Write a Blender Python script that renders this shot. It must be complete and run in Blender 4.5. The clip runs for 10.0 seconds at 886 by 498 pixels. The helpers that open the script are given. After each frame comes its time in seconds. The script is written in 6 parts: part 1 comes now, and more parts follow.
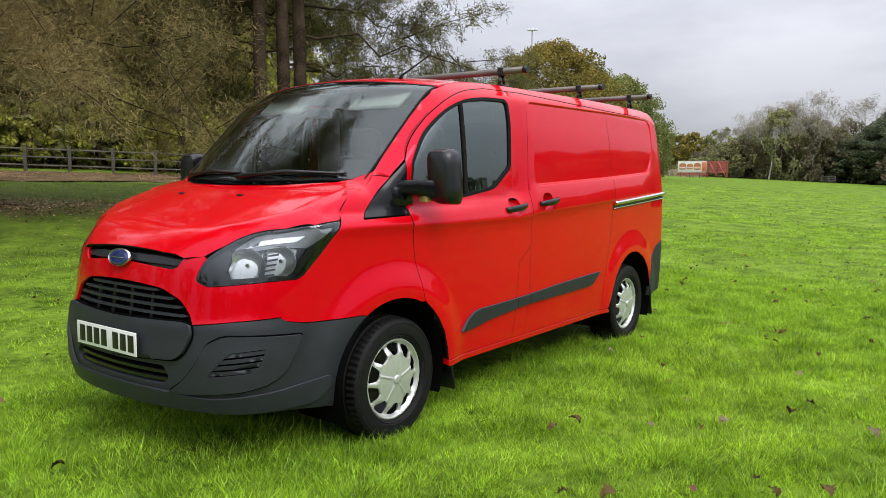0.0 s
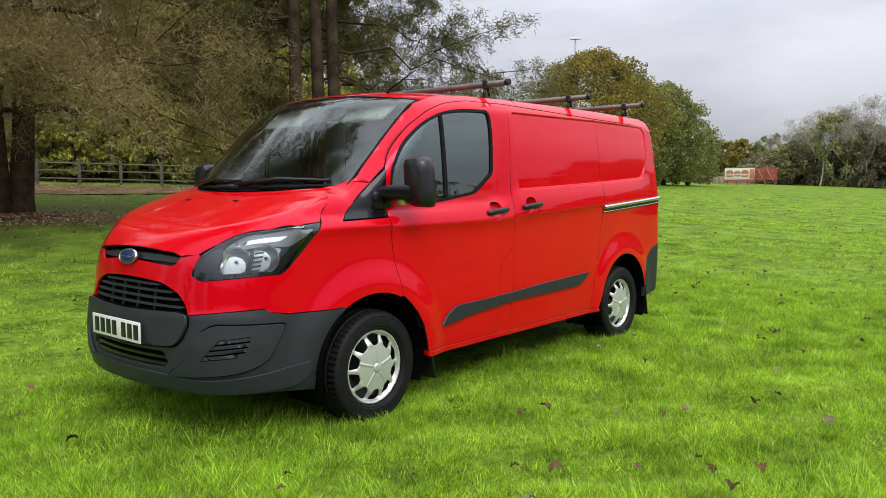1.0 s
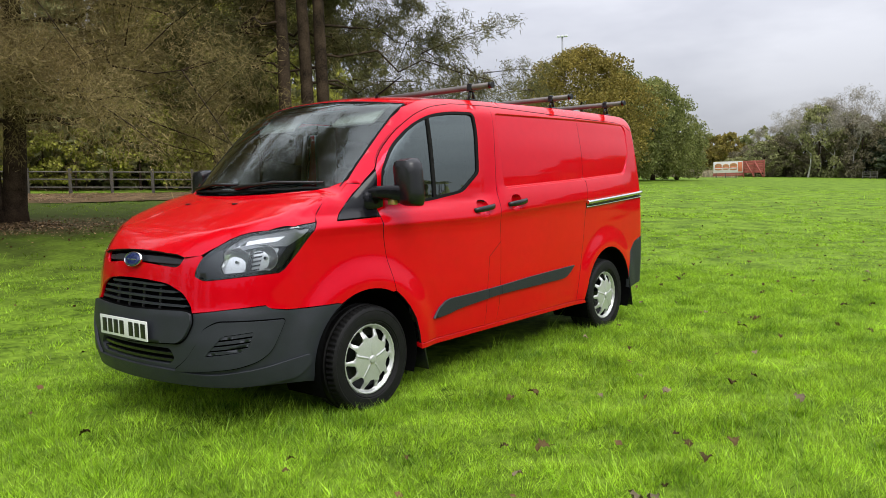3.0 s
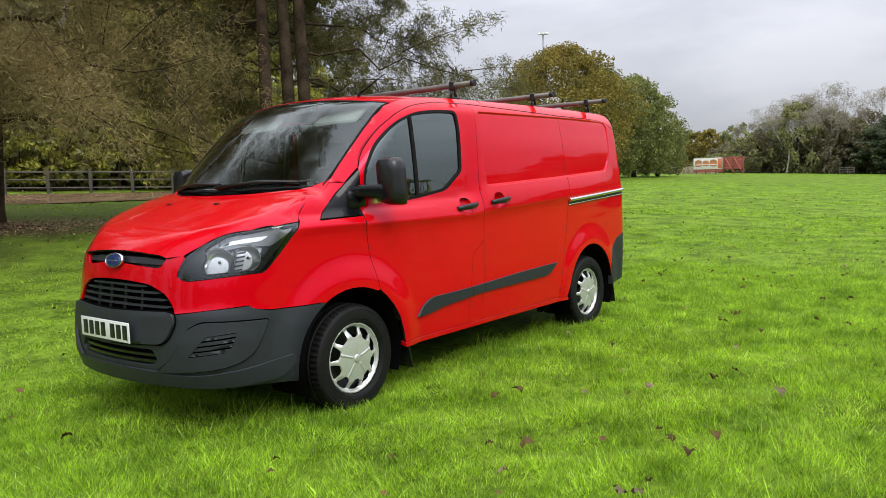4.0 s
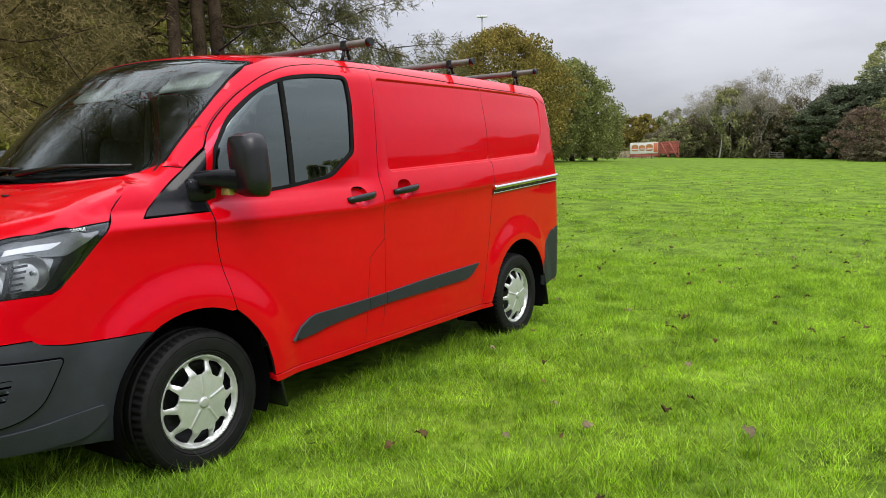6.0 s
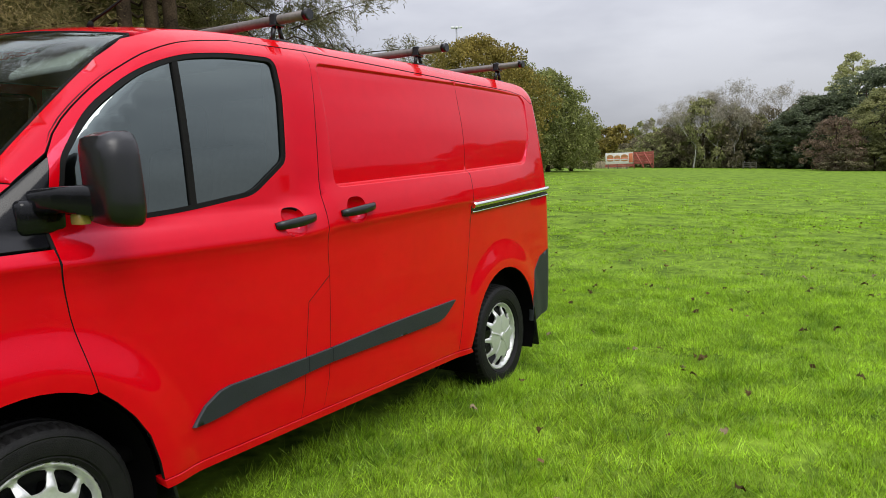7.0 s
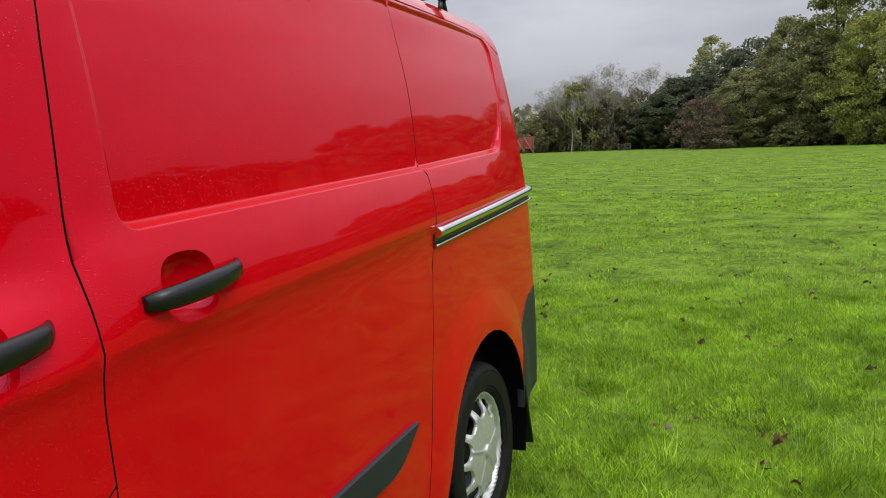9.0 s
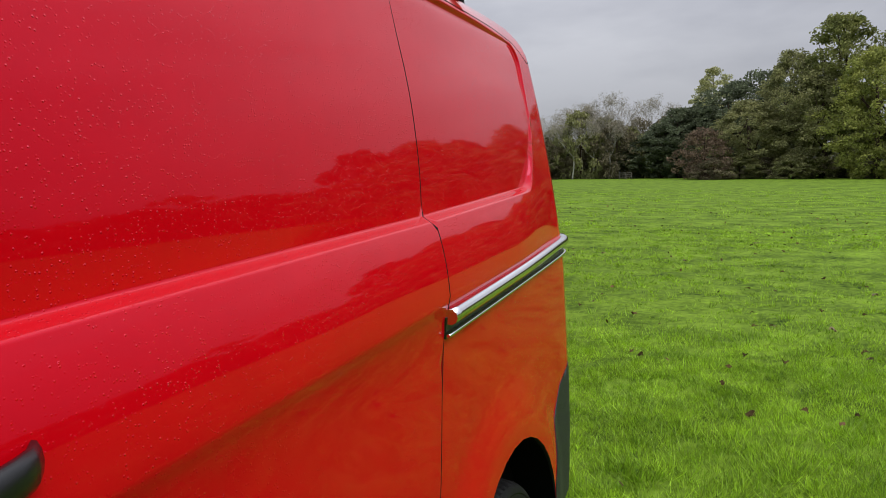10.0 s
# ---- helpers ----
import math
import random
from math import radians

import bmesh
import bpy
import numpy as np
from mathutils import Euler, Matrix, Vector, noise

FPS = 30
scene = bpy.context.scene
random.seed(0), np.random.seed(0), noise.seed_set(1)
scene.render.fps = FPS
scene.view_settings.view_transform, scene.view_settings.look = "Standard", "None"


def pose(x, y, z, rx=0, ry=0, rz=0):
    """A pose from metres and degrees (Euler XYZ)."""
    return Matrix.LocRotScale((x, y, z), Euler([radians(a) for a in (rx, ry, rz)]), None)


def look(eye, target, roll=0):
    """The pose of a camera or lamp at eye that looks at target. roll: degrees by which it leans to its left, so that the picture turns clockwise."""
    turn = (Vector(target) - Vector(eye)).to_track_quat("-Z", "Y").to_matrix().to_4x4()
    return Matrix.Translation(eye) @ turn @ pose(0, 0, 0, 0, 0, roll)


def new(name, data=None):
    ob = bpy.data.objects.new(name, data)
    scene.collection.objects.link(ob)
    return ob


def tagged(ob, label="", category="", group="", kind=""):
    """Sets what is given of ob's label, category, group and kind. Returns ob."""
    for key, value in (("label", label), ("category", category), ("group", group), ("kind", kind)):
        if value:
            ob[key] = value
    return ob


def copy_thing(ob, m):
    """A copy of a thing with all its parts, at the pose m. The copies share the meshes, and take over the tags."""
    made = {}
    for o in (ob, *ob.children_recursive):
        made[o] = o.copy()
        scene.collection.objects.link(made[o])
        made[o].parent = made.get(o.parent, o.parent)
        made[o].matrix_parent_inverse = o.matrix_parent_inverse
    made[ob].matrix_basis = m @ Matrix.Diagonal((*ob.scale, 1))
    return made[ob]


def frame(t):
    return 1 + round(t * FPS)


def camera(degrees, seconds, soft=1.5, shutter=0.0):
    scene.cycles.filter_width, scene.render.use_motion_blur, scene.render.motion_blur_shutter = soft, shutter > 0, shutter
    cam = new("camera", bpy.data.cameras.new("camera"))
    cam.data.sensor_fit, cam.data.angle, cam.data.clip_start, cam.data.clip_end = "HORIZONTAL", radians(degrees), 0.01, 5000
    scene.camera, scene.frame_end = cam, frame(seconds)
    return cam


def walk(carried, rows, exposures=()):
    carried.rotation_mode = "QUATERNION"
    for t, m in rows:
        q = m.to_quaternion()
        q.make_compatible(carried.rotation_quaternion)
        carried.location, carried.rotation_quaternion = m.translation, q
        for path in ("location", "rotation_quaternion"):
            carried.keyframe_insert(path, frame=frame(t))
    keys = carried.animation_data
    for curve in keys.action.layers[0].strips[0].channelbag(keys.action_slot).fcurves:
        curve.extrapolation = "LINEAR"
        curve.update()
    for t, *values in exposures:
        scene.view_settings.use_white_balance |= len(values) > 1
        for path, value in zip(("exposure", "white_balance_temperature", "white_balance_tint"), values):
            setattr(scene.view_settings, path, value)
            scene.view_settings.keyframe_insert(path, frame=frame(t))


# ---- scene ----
cam = camera(61.3, 10.0, soft=0.8)
PATH = [
    (0, (-2.86, -3.362, 1.364), (-1.264, -2.172, 1.168), 0.4),
    (0.5, (-2.818, -3.66, 1.339), (-1.269, -2.407, 1.159), 0.2),
    (1, (-2.902, -3.884, 1.337), (-1.381, -2.597, 1.168), -0.2),
    (1.5, (-3.066, -3.992, 1.326), (-1.552, -2.695, 1.159), -0.7),
    (2, (-3.076, -4.029, 1.331), (-1.559, -2.737, 1.163), -1.2),
    (2.5, (-3.062, -4.042, 1.332), (-1.537, -2.76, 1.162), -1.4),
    (4, (-3.072, -4.044, 1.336), (-1.509, -2.808, 1.16), -1.9),
    (4.5, (-3.07, -4.02, 1.327), (-1.486, -2.815, 1.133), -2.1),
    (5, (-2.855, -3.93, 1.291), (-1.249, -2.759, 1.074), -2.1),
    (5.5, (-2.487, -3.805, 1.326), (-0.856, -2.671, 1.095), -1.9),
    (7, (-1.15, -3.076, 1.337), (0.538, -2.022, 1.14), -2.0),
    (7.5, (-0.709, -2.745, 1.359), (1.003, -1.728, 1.168), -2.5),
    (8, (-0.281, -2.423, 1.361), (1.455, -1.449, 1.164), -3.2),
    (8.5, (0.126, -2.099, 1.376), (1.901, -1.205, 1.156), -4.2),
    (9, (0.513, -1.866, 1.375), (2.339, -1.084, 1.138), -4.4),
    (9.5, (0.893, -1.698, 1.421), (2.738, -0.955, 1.215), -4.0),
    (10, (1.191, -1.546, 1.424), (3.026, -0.769, 1.251), -3.1),
]
walk(cam, [(t, look(eye, target, roll)) for t, eye, target, roll in PATH], [(0.0, 0.14), (4.5, 0.15), (7.5, -0.08), (9.0, -0.27), (10.0, -0.38)])

# ---- daylight: an overcast sky, brighter overhead, and a veiled sun ----
world = bpy.data.worlds.new("world")
scene.world = world
world.use_nodes = True
wt = world.node_tree
wt.nodes.clear()


def wnode(kind, **values):
    n = wt.nodes.new(kind)
    for key, value in values.items():
        n.inputs[key].default_value = value
    return n


SUN_EL, SUN_ROT = radians(48), radians(200)
w_out, w_bg = wt.nodes.new("ShaderNodeOutputWorld"), wt.nodes.new("ShaderNodeBackground")
w_sky = wt.nodes.new("ShaderNodeTexSky")
w_sky.sky_type, w_sky.sun_disc, w_sky.sun_elevation, w_sky.sun_rotation = "NISHITA", False, SUN_EL, SUN_ROT
w_geo, w_sep = wt.nodes.new("ShaderNodeTexCoord"), wt.nodes.new("ShaderNodeSeparateXYZ")
w_map = wt.nodes.new("ShaderNodeMapping")
w_map.inputs["Scale"].default_value = (1.0, 1.0, 3.2)
w_noise = wnode("ShaderNodeTexNoise", Scale=2.2, Detail=5.0, Roughness=0.55)
w_cloud = wt.nodes.new("ShaderNodeValToRGB")
w_cloud.color_ramp.elements[0].position, w_cloud.color_ramp.elements[0].color = 0.34, (0.285, 0.292, 0.330, 1)
w_cloud.color_ramp.elements[1].position, w_cloud.color_ramp.elements[1].color = 0.66, (0.420, 0.426, 0.462, 1)
w_lift = wt.nodes.new("ShaderNodeMapRange")
for key, value in (("From Min", 0.0), ("From Max", 1.0), ("To Min", 1.0), ("To Max", 6.5)):
    w_lift.inputs[key].default_value = value
w_mul = wt.nodes.new("ShaderNodeMix")
w_mul.data_type, w_mul.blend_type = "RGBA", "MULTIPLY"
w_mul.inputs[0].default_value = 1.0
w_dim = wt.nodes.new("ShaderNodeMix")
w_dim.data_type, w_dim.blend_type = "RGBA", "MULTIPLY"
w_dim.inputs[0].default_value, w_dim.inputs[7].default_value = 1.0, (0.1, 0.1, 0.1, 1)
w_mix = wt.nodes.new("ShaderNodeMix")
w_mix.data_type = "RGBA"
w_mix.inputs[0].default_value = 0.92
wt.links.new(w_geo.outputs["Generated"], w_sep.inputs[0])
wt.links.new(w_geo.outputs["Generated"], w_map.inputs[0])
wt.links.new(w_map.outputs[0], w_noise.inputs["Vector"])
wt.links.new(w_noise.outputs["Fac"], w_cloud.inputs[0])
wt.links.new(w_sep.outputs["Z"], w_lift.inputs["Value"])
wt.links.new(w_cloud.outputs[0], w_mul.inputs[6])
wt.links.new(w_lift.outputs[0], w_mul.inputs[7])
wt.links.new(w_sky.outputs[0], w_dim.inputs[6])
wt.links.new(w_dim.outputs[2], w_mix.inputs[6])
wt.links.new(w_mul.outputs[2], w_mix.inputs[7])
wt.links.new(w_mix.outputs[2], w_bg.inputs["Color"])
wt.links.new(w_bg.outputs[0], w_out.inputs[0])

sun_data = bpy.data.lights.new("sun", "SUN")
sun_data.energy, sun_data.angle, sun_data.color = 1.5, radians(30), (1.0, 0.97, 0.92)
sun = new("sun", sun_data)
sun.matrix_world = look((0, 0, 30), (0 - 30 * math.sin(SUN_ROT) / math.tan(SUN_EL), 0 - 30 * math.cos(SUN_ROT) / math.tan(SUN_EL), 0))


# ---- materials ----
def material(name, color, rough=0.5, metal=0.0, noise_scale=0.0, noise_amount=0.0, second=None, bump=0.0, bump_scale=200.0,
             coat=0.0, random_amount=0.0, island=False, translucent=0.0, spec=0.5, coords="Object", rough_var=0.0):
    """Principled paint with variation at two scales, optional relief and piece-to-piece change."""
    m = bpy.data.materials.new(name)
    m.use_nodes = True
    t = m.node_tree
    p = t.nodes["Principled BSDF"]
    p.inputs["Roughness"].default_value, p.inputs["Metallic"].default_value = rough, metal
    p.inputs["Coat Weight"].default_value, p.inputs["Coat Roughness"].default_value = coat, 0.03
    p.inputs["Specular IOR Level"].default_value = spec
    p.inputs["Base Color"].default_value = (*color, 1)
    tc = t.nodes.new("ShaderNodeTexCoord")
    col = None
    if noise_amount or second:
        n1, n2 = t.nodes.new("ShaderNodeTexNoise"), t.nodes.new("ShaderNodeTexNoise")
        n1.inputs["Scale"].default_value, n2.inputs["Scale"].default_value = noise_scale, noise_scale * 9.3
        n1.inputs["Detail"].default_value = n2.inputs["Detail"].default_value = 3
        add = t.nodes.new("ShaderNodeMath")
        add.operation = "MULTIPLY_ADD"
        add.inputs[1].default_value = 0.45
        t.links.new(tc.outputs[coords], n1.inputs["Vector"])
        t.links.new(tc.outputs[coords], n2.inputs["Vector"])
        t.links.new(n2.outputs["Fac"], add.inputs[0])
        half = t.nodes.new("ShaderNodeMath")
        half.operation = "MULTIPLY"
        half.inputs[1].default_value = 0.55
        t.links.new(n1.outputs["Fac"], half.inputs[0])
        t.links.new(half.outputs[0], add.inputs[2])
        ramp = t.nodes.new("ShaderNodeValToRGB")
        lo = tuple(c * (1 - noise_amount) for c in color)
        ramp.color_ramp.elements[0].position, ramp.color_ramp.elements[0].color = 0.34, (*lo, 1)
        ramp.color_ramp.elements[1].position, ramp.color_ramp.elements[1].color = 0.66, (*(second or tuple(min(1, c * (1 + noise_amount)) for c in color)), 1)
        t.links.new(add.outputs[0], ramp.inputs[0])
        col = ramp.outputs[0]
        if rough_var:
            rr = t.nodes.new("ShaderNodeMapRange")
            rr.inputs["To Min"].default_value, rr.inputs["To Max"].default_value = rough - rough_var, rough + rough_var
            t.links.new(add.outputs[0], rr.inputs["Value"])
            t.links.new(rr.outputs[0], p.inputs["Roughness"])
    if random_amount:
        if island:
            rnd = t.nodes.new("ShaderNodeNewGeometry").outputs["Random Per Island"]
        else:
            rnd = t.nodes.new("ShaderNodeObjectInfo").outputs["Random"]
        mr = t.nodes.new("ShaderNodeMapRange")
        mr.inputs["To Min"].default_value, mr.inputs["To Max"].default_value = 1 - random_amount, 1 + random_amount
        t.links.new(rnd, mr.inputs["Value"])
        mx = t.nodes.new("ShaderNodeMix")
        mx.data_type, mx.blend_type = "RGBA", "MULTIPLY"
        mx.inputs[0].default_value = 1.0
        if col:
            t.links.new(col, mx.inputs[6])
        else:
            mx.inputs[6].default_value = (*color, 1)
        t.links.new(mr.outputs[0], mx.inputs[7])
        col = mx.outputs[2]
    if col:
        t.links.new(col, p.inputs["Base Color"])
    if bump:
        nb, b = t.nodes.new("ShaderNodeTexNoise"), t.nodes.new("ShaderNodeBump")
        nb.inputs["Scale"].default_value, nb.inputs["Detail"].default_value = bump_scale, 3
        b.inputs["Strength"].default_value, b.inputs["Distance"].default_value = bump, 0.01
        t.links.new(tc.outputs[coords], nb.inputs["Vector"])
        t.links.new(nb.outputs["Fac"], b.inputs["Height"])
        t.links.new(b.outputs[0], p.inputs["Normal"])
    if translucent:
        tr, ms = t.nodes.new("ShaderNodeBsdfTranslucent"), t.nodes.new("ShaderNodeMixShader")
        ms.inputs[0].default_value = translucent
        tr.inputs["Color"].default_value = (*color, 1)
        if col:
            t.links.new(col, tr.inputs["Color"])
        t.links.new(p.outputs[0], ms.inputs[1])
        t.links.new(tr.outputs[0], ms.inputs[2])
        t.links.new(ms.outputs[0], t.nodes["Material Output"].inputs["Surface"])
    return m


def glass(name, tint, wet=0.0, ior=1.6, sheen=(0.88, 0.97, 1.0)):
    """A thin pane: clear or tinted, glossy by Fresnel, with rain beads where it is wet."""
    m = bpy.data.materials.new(name)
    m.use_nodes = True
    t = m.node_tree
    t.nodes.remove(t.nodes["Principled BSDF"])
    fr, tr, gl, ms = (t.nodes.new(k) for k in ("ShaderNodeFresnel", "ShaderNodeBsdfTransparent", "ShaderNodeBsdfGlossy", "ShaderNodeMixShader"))
    fr.inputs["IOR"].default_value = ior
    tr.inputs["Color"].default_value = (*tint, 1)
    gl.inputs["Roughness"].default_value = 0.01
    gl.inputs["Color"].default_value = (*sheen, 1)
    t.links.new(fr.outputs[0], ms.inputs[0])
    t.links.new(tr.outputs[0], ms.inputs[1])
    t.links.new(gl.outputs[0], ms.inputs[2])
    t.links.new(ms.outputs[0], t.nodes["Material Output"].inputs["Surface"])
    if wet:
        tc, v, b, n, mu = (t.nodes.new(k) for k in ("ShaderNodeTexCoord", "ShaderNodeTexVoronoi", "ShaderNodeBump", "ShaderNodeTexNoise", "ShaderNodeMath"))
        v.inputs["Scale"].default_value, n.inputs["Scale"].default_value = 120, 2.5
        ramp = t.nodes.new("ShaderNodeValToRGB")
        ramp.color_ramp.elements[0].position, ramp.color_ramp.elements[0].color = 0.0, (1, 1, 1, 1)
        ramp.color_ramp.elements[1].position, ramp.color_ramp.elements[1].color = 0.38, (0, 0, 0, 1)
        mu.operation = "MULTIPLY"
        t.links.new(tc.outputs["Object"], v.inputs["Vector"])
        t.links.new(tc.outputs["Object"], n.inputs["Vector"])
        t.links.new(v.outputs["Distance"], ramp.inputs[0])
        t.links.new(ramp.outputs[0], mu.inputs[0])
        t.links.new(n.outputs["Fac"], mu.inputs[1])
        b.inputs["Strength"].default_value, b.inputs["Distance"].default_value = wet, 0.002
        t.links.new(mu.outputs[0], b.inputs["Height"])
        t.links.new(b.outputs[0], gl.inputs["Normal"])
        t.links.new(b.outputs[0], fr.inputs["Normal"])
    return m


def car_paint(name, color):
    """Solid red paint under clear coat, with fine orange peel and sparse rain beads."""
    m = material(name, color, rough=0.035, noise_scale=1.6, noise_amount=0.05)
    t = m.node_tree
    p = t.nodes["Principled BSDF"]
    tc, v, n, b = (t.nodes.new(k) for k in ("ShaderNodeTexCoord", "ShaderNodeTexVoronoi", "ShaderNodeTexNoise", "ShaderNodeBump"))
    v.inputs["Scale"].default_value, n.inputs["Scale"].default_value, n.inputs["Detail"].default_value = 210, 3.0, 4
    p.inputs["IOR"].default_value = 1.51
    # gloss tinted pink, so the colour itself mutes the green of mirrored grass
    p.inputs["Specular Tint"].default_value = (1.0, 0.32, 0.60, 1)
    drop, patch = t.nodes.new("ShaderNodeValToRGB"), t.nodes.new("ShaderNodeValToRGB")
    drop.color_ramp.elements[0].color, drop.color_ramp.elements[1].color = (1, 1, 1, 1), (0, 0, 0, 1)
    drop.color_ramp.elements[1].position = 0.32
    patch.color_ramp.elements[0].position, patch.color_ramp.elements[1].position = 0.33, 0.55
    mu, some, sep, grow = (t.nodes.new(k) for k in ("ShaderNodeMath", "ShaderNodeMath", "ShaderNodeSeparateColor", "ShaderNodeMapRange"))
    mu.operation = some.operation = "MULTIPLY"
    for key, value in (("From Min", 0.35), ("From Max", 1.0), ("To Min", 0.0), ("To Max", 1.0)):
        grow.inputs[key].default_value = value
    t.links.new(v.outputs["Color"], sep.inputs[0])
    t.links.new(sep.outputs[0], grow.inputs["Value"])
    t.links.new(drop.outputs[0], some.inputs[0])
    t.links.new(grow.outputs[0], some.inputs[1])
    t.links.new(tc.outputs["Object"], v.inputs["Vector"])
    t.links.new(tc.outputs["Object"], n.inputs["Vector"])
    t.links.new(v.outputs["Distance"], drop.inputs[0])
    t.links.new(n.outputs["Fac"], patch.inputs[0])
    t.links.new(some.outputs[0], mu.inputs[0])
    t.links.new(patch.outputs[0], mu.inputs[1])
    b.inputs["Strength"].default_value, b.inputs["Distance"].default_value = 0.8, 0.0016
    t.links.new(mu.outputs[0], b.inputs["Height"])
    t.links.new(b.outputs[0], p.inputs["Normal"])
    return m


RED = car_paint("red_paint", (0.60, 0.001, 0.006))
DARK = material("dark_plastic", (0.020, 0.0225, 0.028), rough=0.48, spec=0.4, noise_scale=14, noise_amount=0.15, bump=0.12, bump_scale=900, rough_var=0.08)
BLACK = material("black_plastic", (0.0075, 0.0075, 0.009), rough=0.27, spec=0.5, noise_scale=20, noise_amount=0.2, bump=0.08, bump_scale=700)
GLOSS = material("gloss_black_plastic", (0.006, 0.006, 0.0075), rough=0.14, spec=0.25, noise_scale=20, noise_amount=0.2)
# near-black for hollows and openings, their deep shade put into the colour
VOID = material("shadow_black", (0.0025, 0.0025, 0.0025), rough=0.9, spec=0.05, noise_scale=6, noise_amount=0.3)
# rubber of the seals, also the painted shade in the panel gaps
SEAL_OR_SHADE = material("seal_or_gap_shade", (0.007, 0.0065, 0.0065), rough=0.7, spec=0.15, noise_scale=30, noise_amount=0.2)
TYRE = material("tyre_rubber", (0.0045, 0.0045, 0.005), rough=0.6, spec=0.22, noise_scale=25, noise_amount=0.35, second=(0.010, 0.0095, 0.009), bump=0.3, bump_scale=300)
TRIM = material("silver_wheel_trim", (0.62, 0.63, 0.60), rough=0.33, metal=0.55, noise_scale=12, noise_amount=0.08, rough_var=0.06)
CHROME = material("chrome", (0.75, 0.75, 0.76), rough=0.08, metal=1.0, noise_scale=9, noise_amount=0.05)
STEEL = material("bare_steel_bar", (0.115, 0.100, 0.090), rough=0.42, metal=0.25, noise_scale=7, noise_amount=0.35, rough_var=0.12, bump=0.05, bump_scale=60)
GLASS_W = glass("windscreen_glass", (0.84, 0.93, 0.88), wet=0.07, ior=1.68, sheen=(0.92, 1.0, 0.97))
GLASS_S = glass("side_glass", (0.20, 0.23, 0.23), ior=2.4, sheen=(0.84, 0.98, 0.96))
LENS = glass("headlamp_lens", (0.93, 0.95, 0.96))
REFLECT = material("lamp_reflector", (0.93, 0.935, 0.94), rough=0.32, metal=1.0, noise_scale=30, noise_amount=0.08)
LAMPBODY = material("lamp_bezel", (0.085, 0.088, 0.094), rough=0.3, noise_scale=12, noise_amount=0.2)
SATIN = material("satin_silver", (0.72, 0.73, 0.74), rough=0.3, metal=0.6, noise_scale=14, noise_amount=0.15)
LAMPGREY = material("lamp_grey", (0.30, 0.305, 0.32), rough=0.32, noise_scale=12, noise_amount=0.2, metal=0.3)
PLATE = material("plate_white", (0.78, 0.78, 0.75), rough=0.35, noise_scale=10, noise_amount=0.05)
INK = material("plate_ink", (0.012, 0.012, 0.012), rough=0.4)
BLUE = material("badge_blue", (0.010, 0.024, 0.12), rough=0.2, coat=1.0)
AMBER = material("amber_lens", (0.42, 0.30, 0.09), rough=0.15, coat=1.0, noise_scale=40, noise_amount=0.2)
SEAT = material("seat_cloth", (0.06, 0.062, 0.066), rough=0.9, noise_scale=40, noise_amount=0.3)
DASH = material("dash_plastic", (0.200, 0.202, 0.190), rough=0.6, noise_scale=25, noise_amount=0.15)
LINER = material("cab_lining", (0.36, 0.36, 0.34), rough=0.9, noise_scale=8, noise_amount=0.08)
GRASS = material("grass_blade", (0.218, 0.470, 0.012), rough=0.45, noise_scale=2.6, noise_amount=0.55, second=(0.485, 0.725, 0.050), random_amount=0.60, island=True, translucent=0.38, spec=0.4)
SOIL = material("turf", (0.078, 0.162, 0.008), rough=0.95, noise_scale=1.4, noise_amount=0.65, second=(0.205, 0.325, 0.028), bump=0.9, bump_scale=9, spec=0.1)


def add_worn_or_shade(m, centre, turn, rx, ry, worn_or_shade, amount=1.0):
    """Thin brown turf, or tree shade painted dark, in one ragged oval of the field."""
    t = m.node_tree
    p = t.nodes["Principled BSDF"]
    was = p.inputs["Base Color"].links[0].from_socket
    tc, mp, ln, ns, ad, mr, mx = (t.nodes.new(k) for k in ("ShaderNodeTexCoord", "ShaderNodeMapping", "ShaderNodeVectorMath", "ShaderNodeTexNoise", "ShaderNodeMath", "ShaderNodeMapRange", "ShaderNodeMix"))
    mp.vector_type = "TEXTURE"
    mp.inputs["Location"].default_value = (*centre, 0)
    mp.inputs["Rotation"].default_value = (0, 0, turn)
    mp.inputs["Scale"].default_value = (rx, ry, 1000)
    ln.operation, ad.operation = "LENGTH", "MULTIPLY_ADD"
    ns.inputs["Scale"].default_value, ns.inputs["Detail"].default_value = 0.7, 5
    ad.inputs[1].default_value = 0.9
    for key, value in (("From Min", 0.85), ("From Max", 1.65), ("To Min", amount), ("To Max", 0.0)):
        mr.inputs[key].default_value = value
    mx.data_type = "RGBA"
    mx.inputs[7].default_value = (*worn_or_shade, 1)
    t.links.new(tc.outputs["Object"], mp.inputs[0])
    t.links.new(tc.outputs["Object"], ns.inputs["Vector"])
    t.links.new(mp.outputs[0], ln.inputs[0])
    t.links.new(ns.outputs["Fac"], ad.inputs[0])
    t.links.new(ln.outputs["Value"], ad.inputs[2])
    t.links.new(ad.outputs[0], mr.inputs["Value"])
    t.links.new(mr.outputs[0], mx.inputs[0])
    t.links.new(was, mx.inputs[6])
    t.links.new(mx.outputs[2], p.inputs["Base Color"])


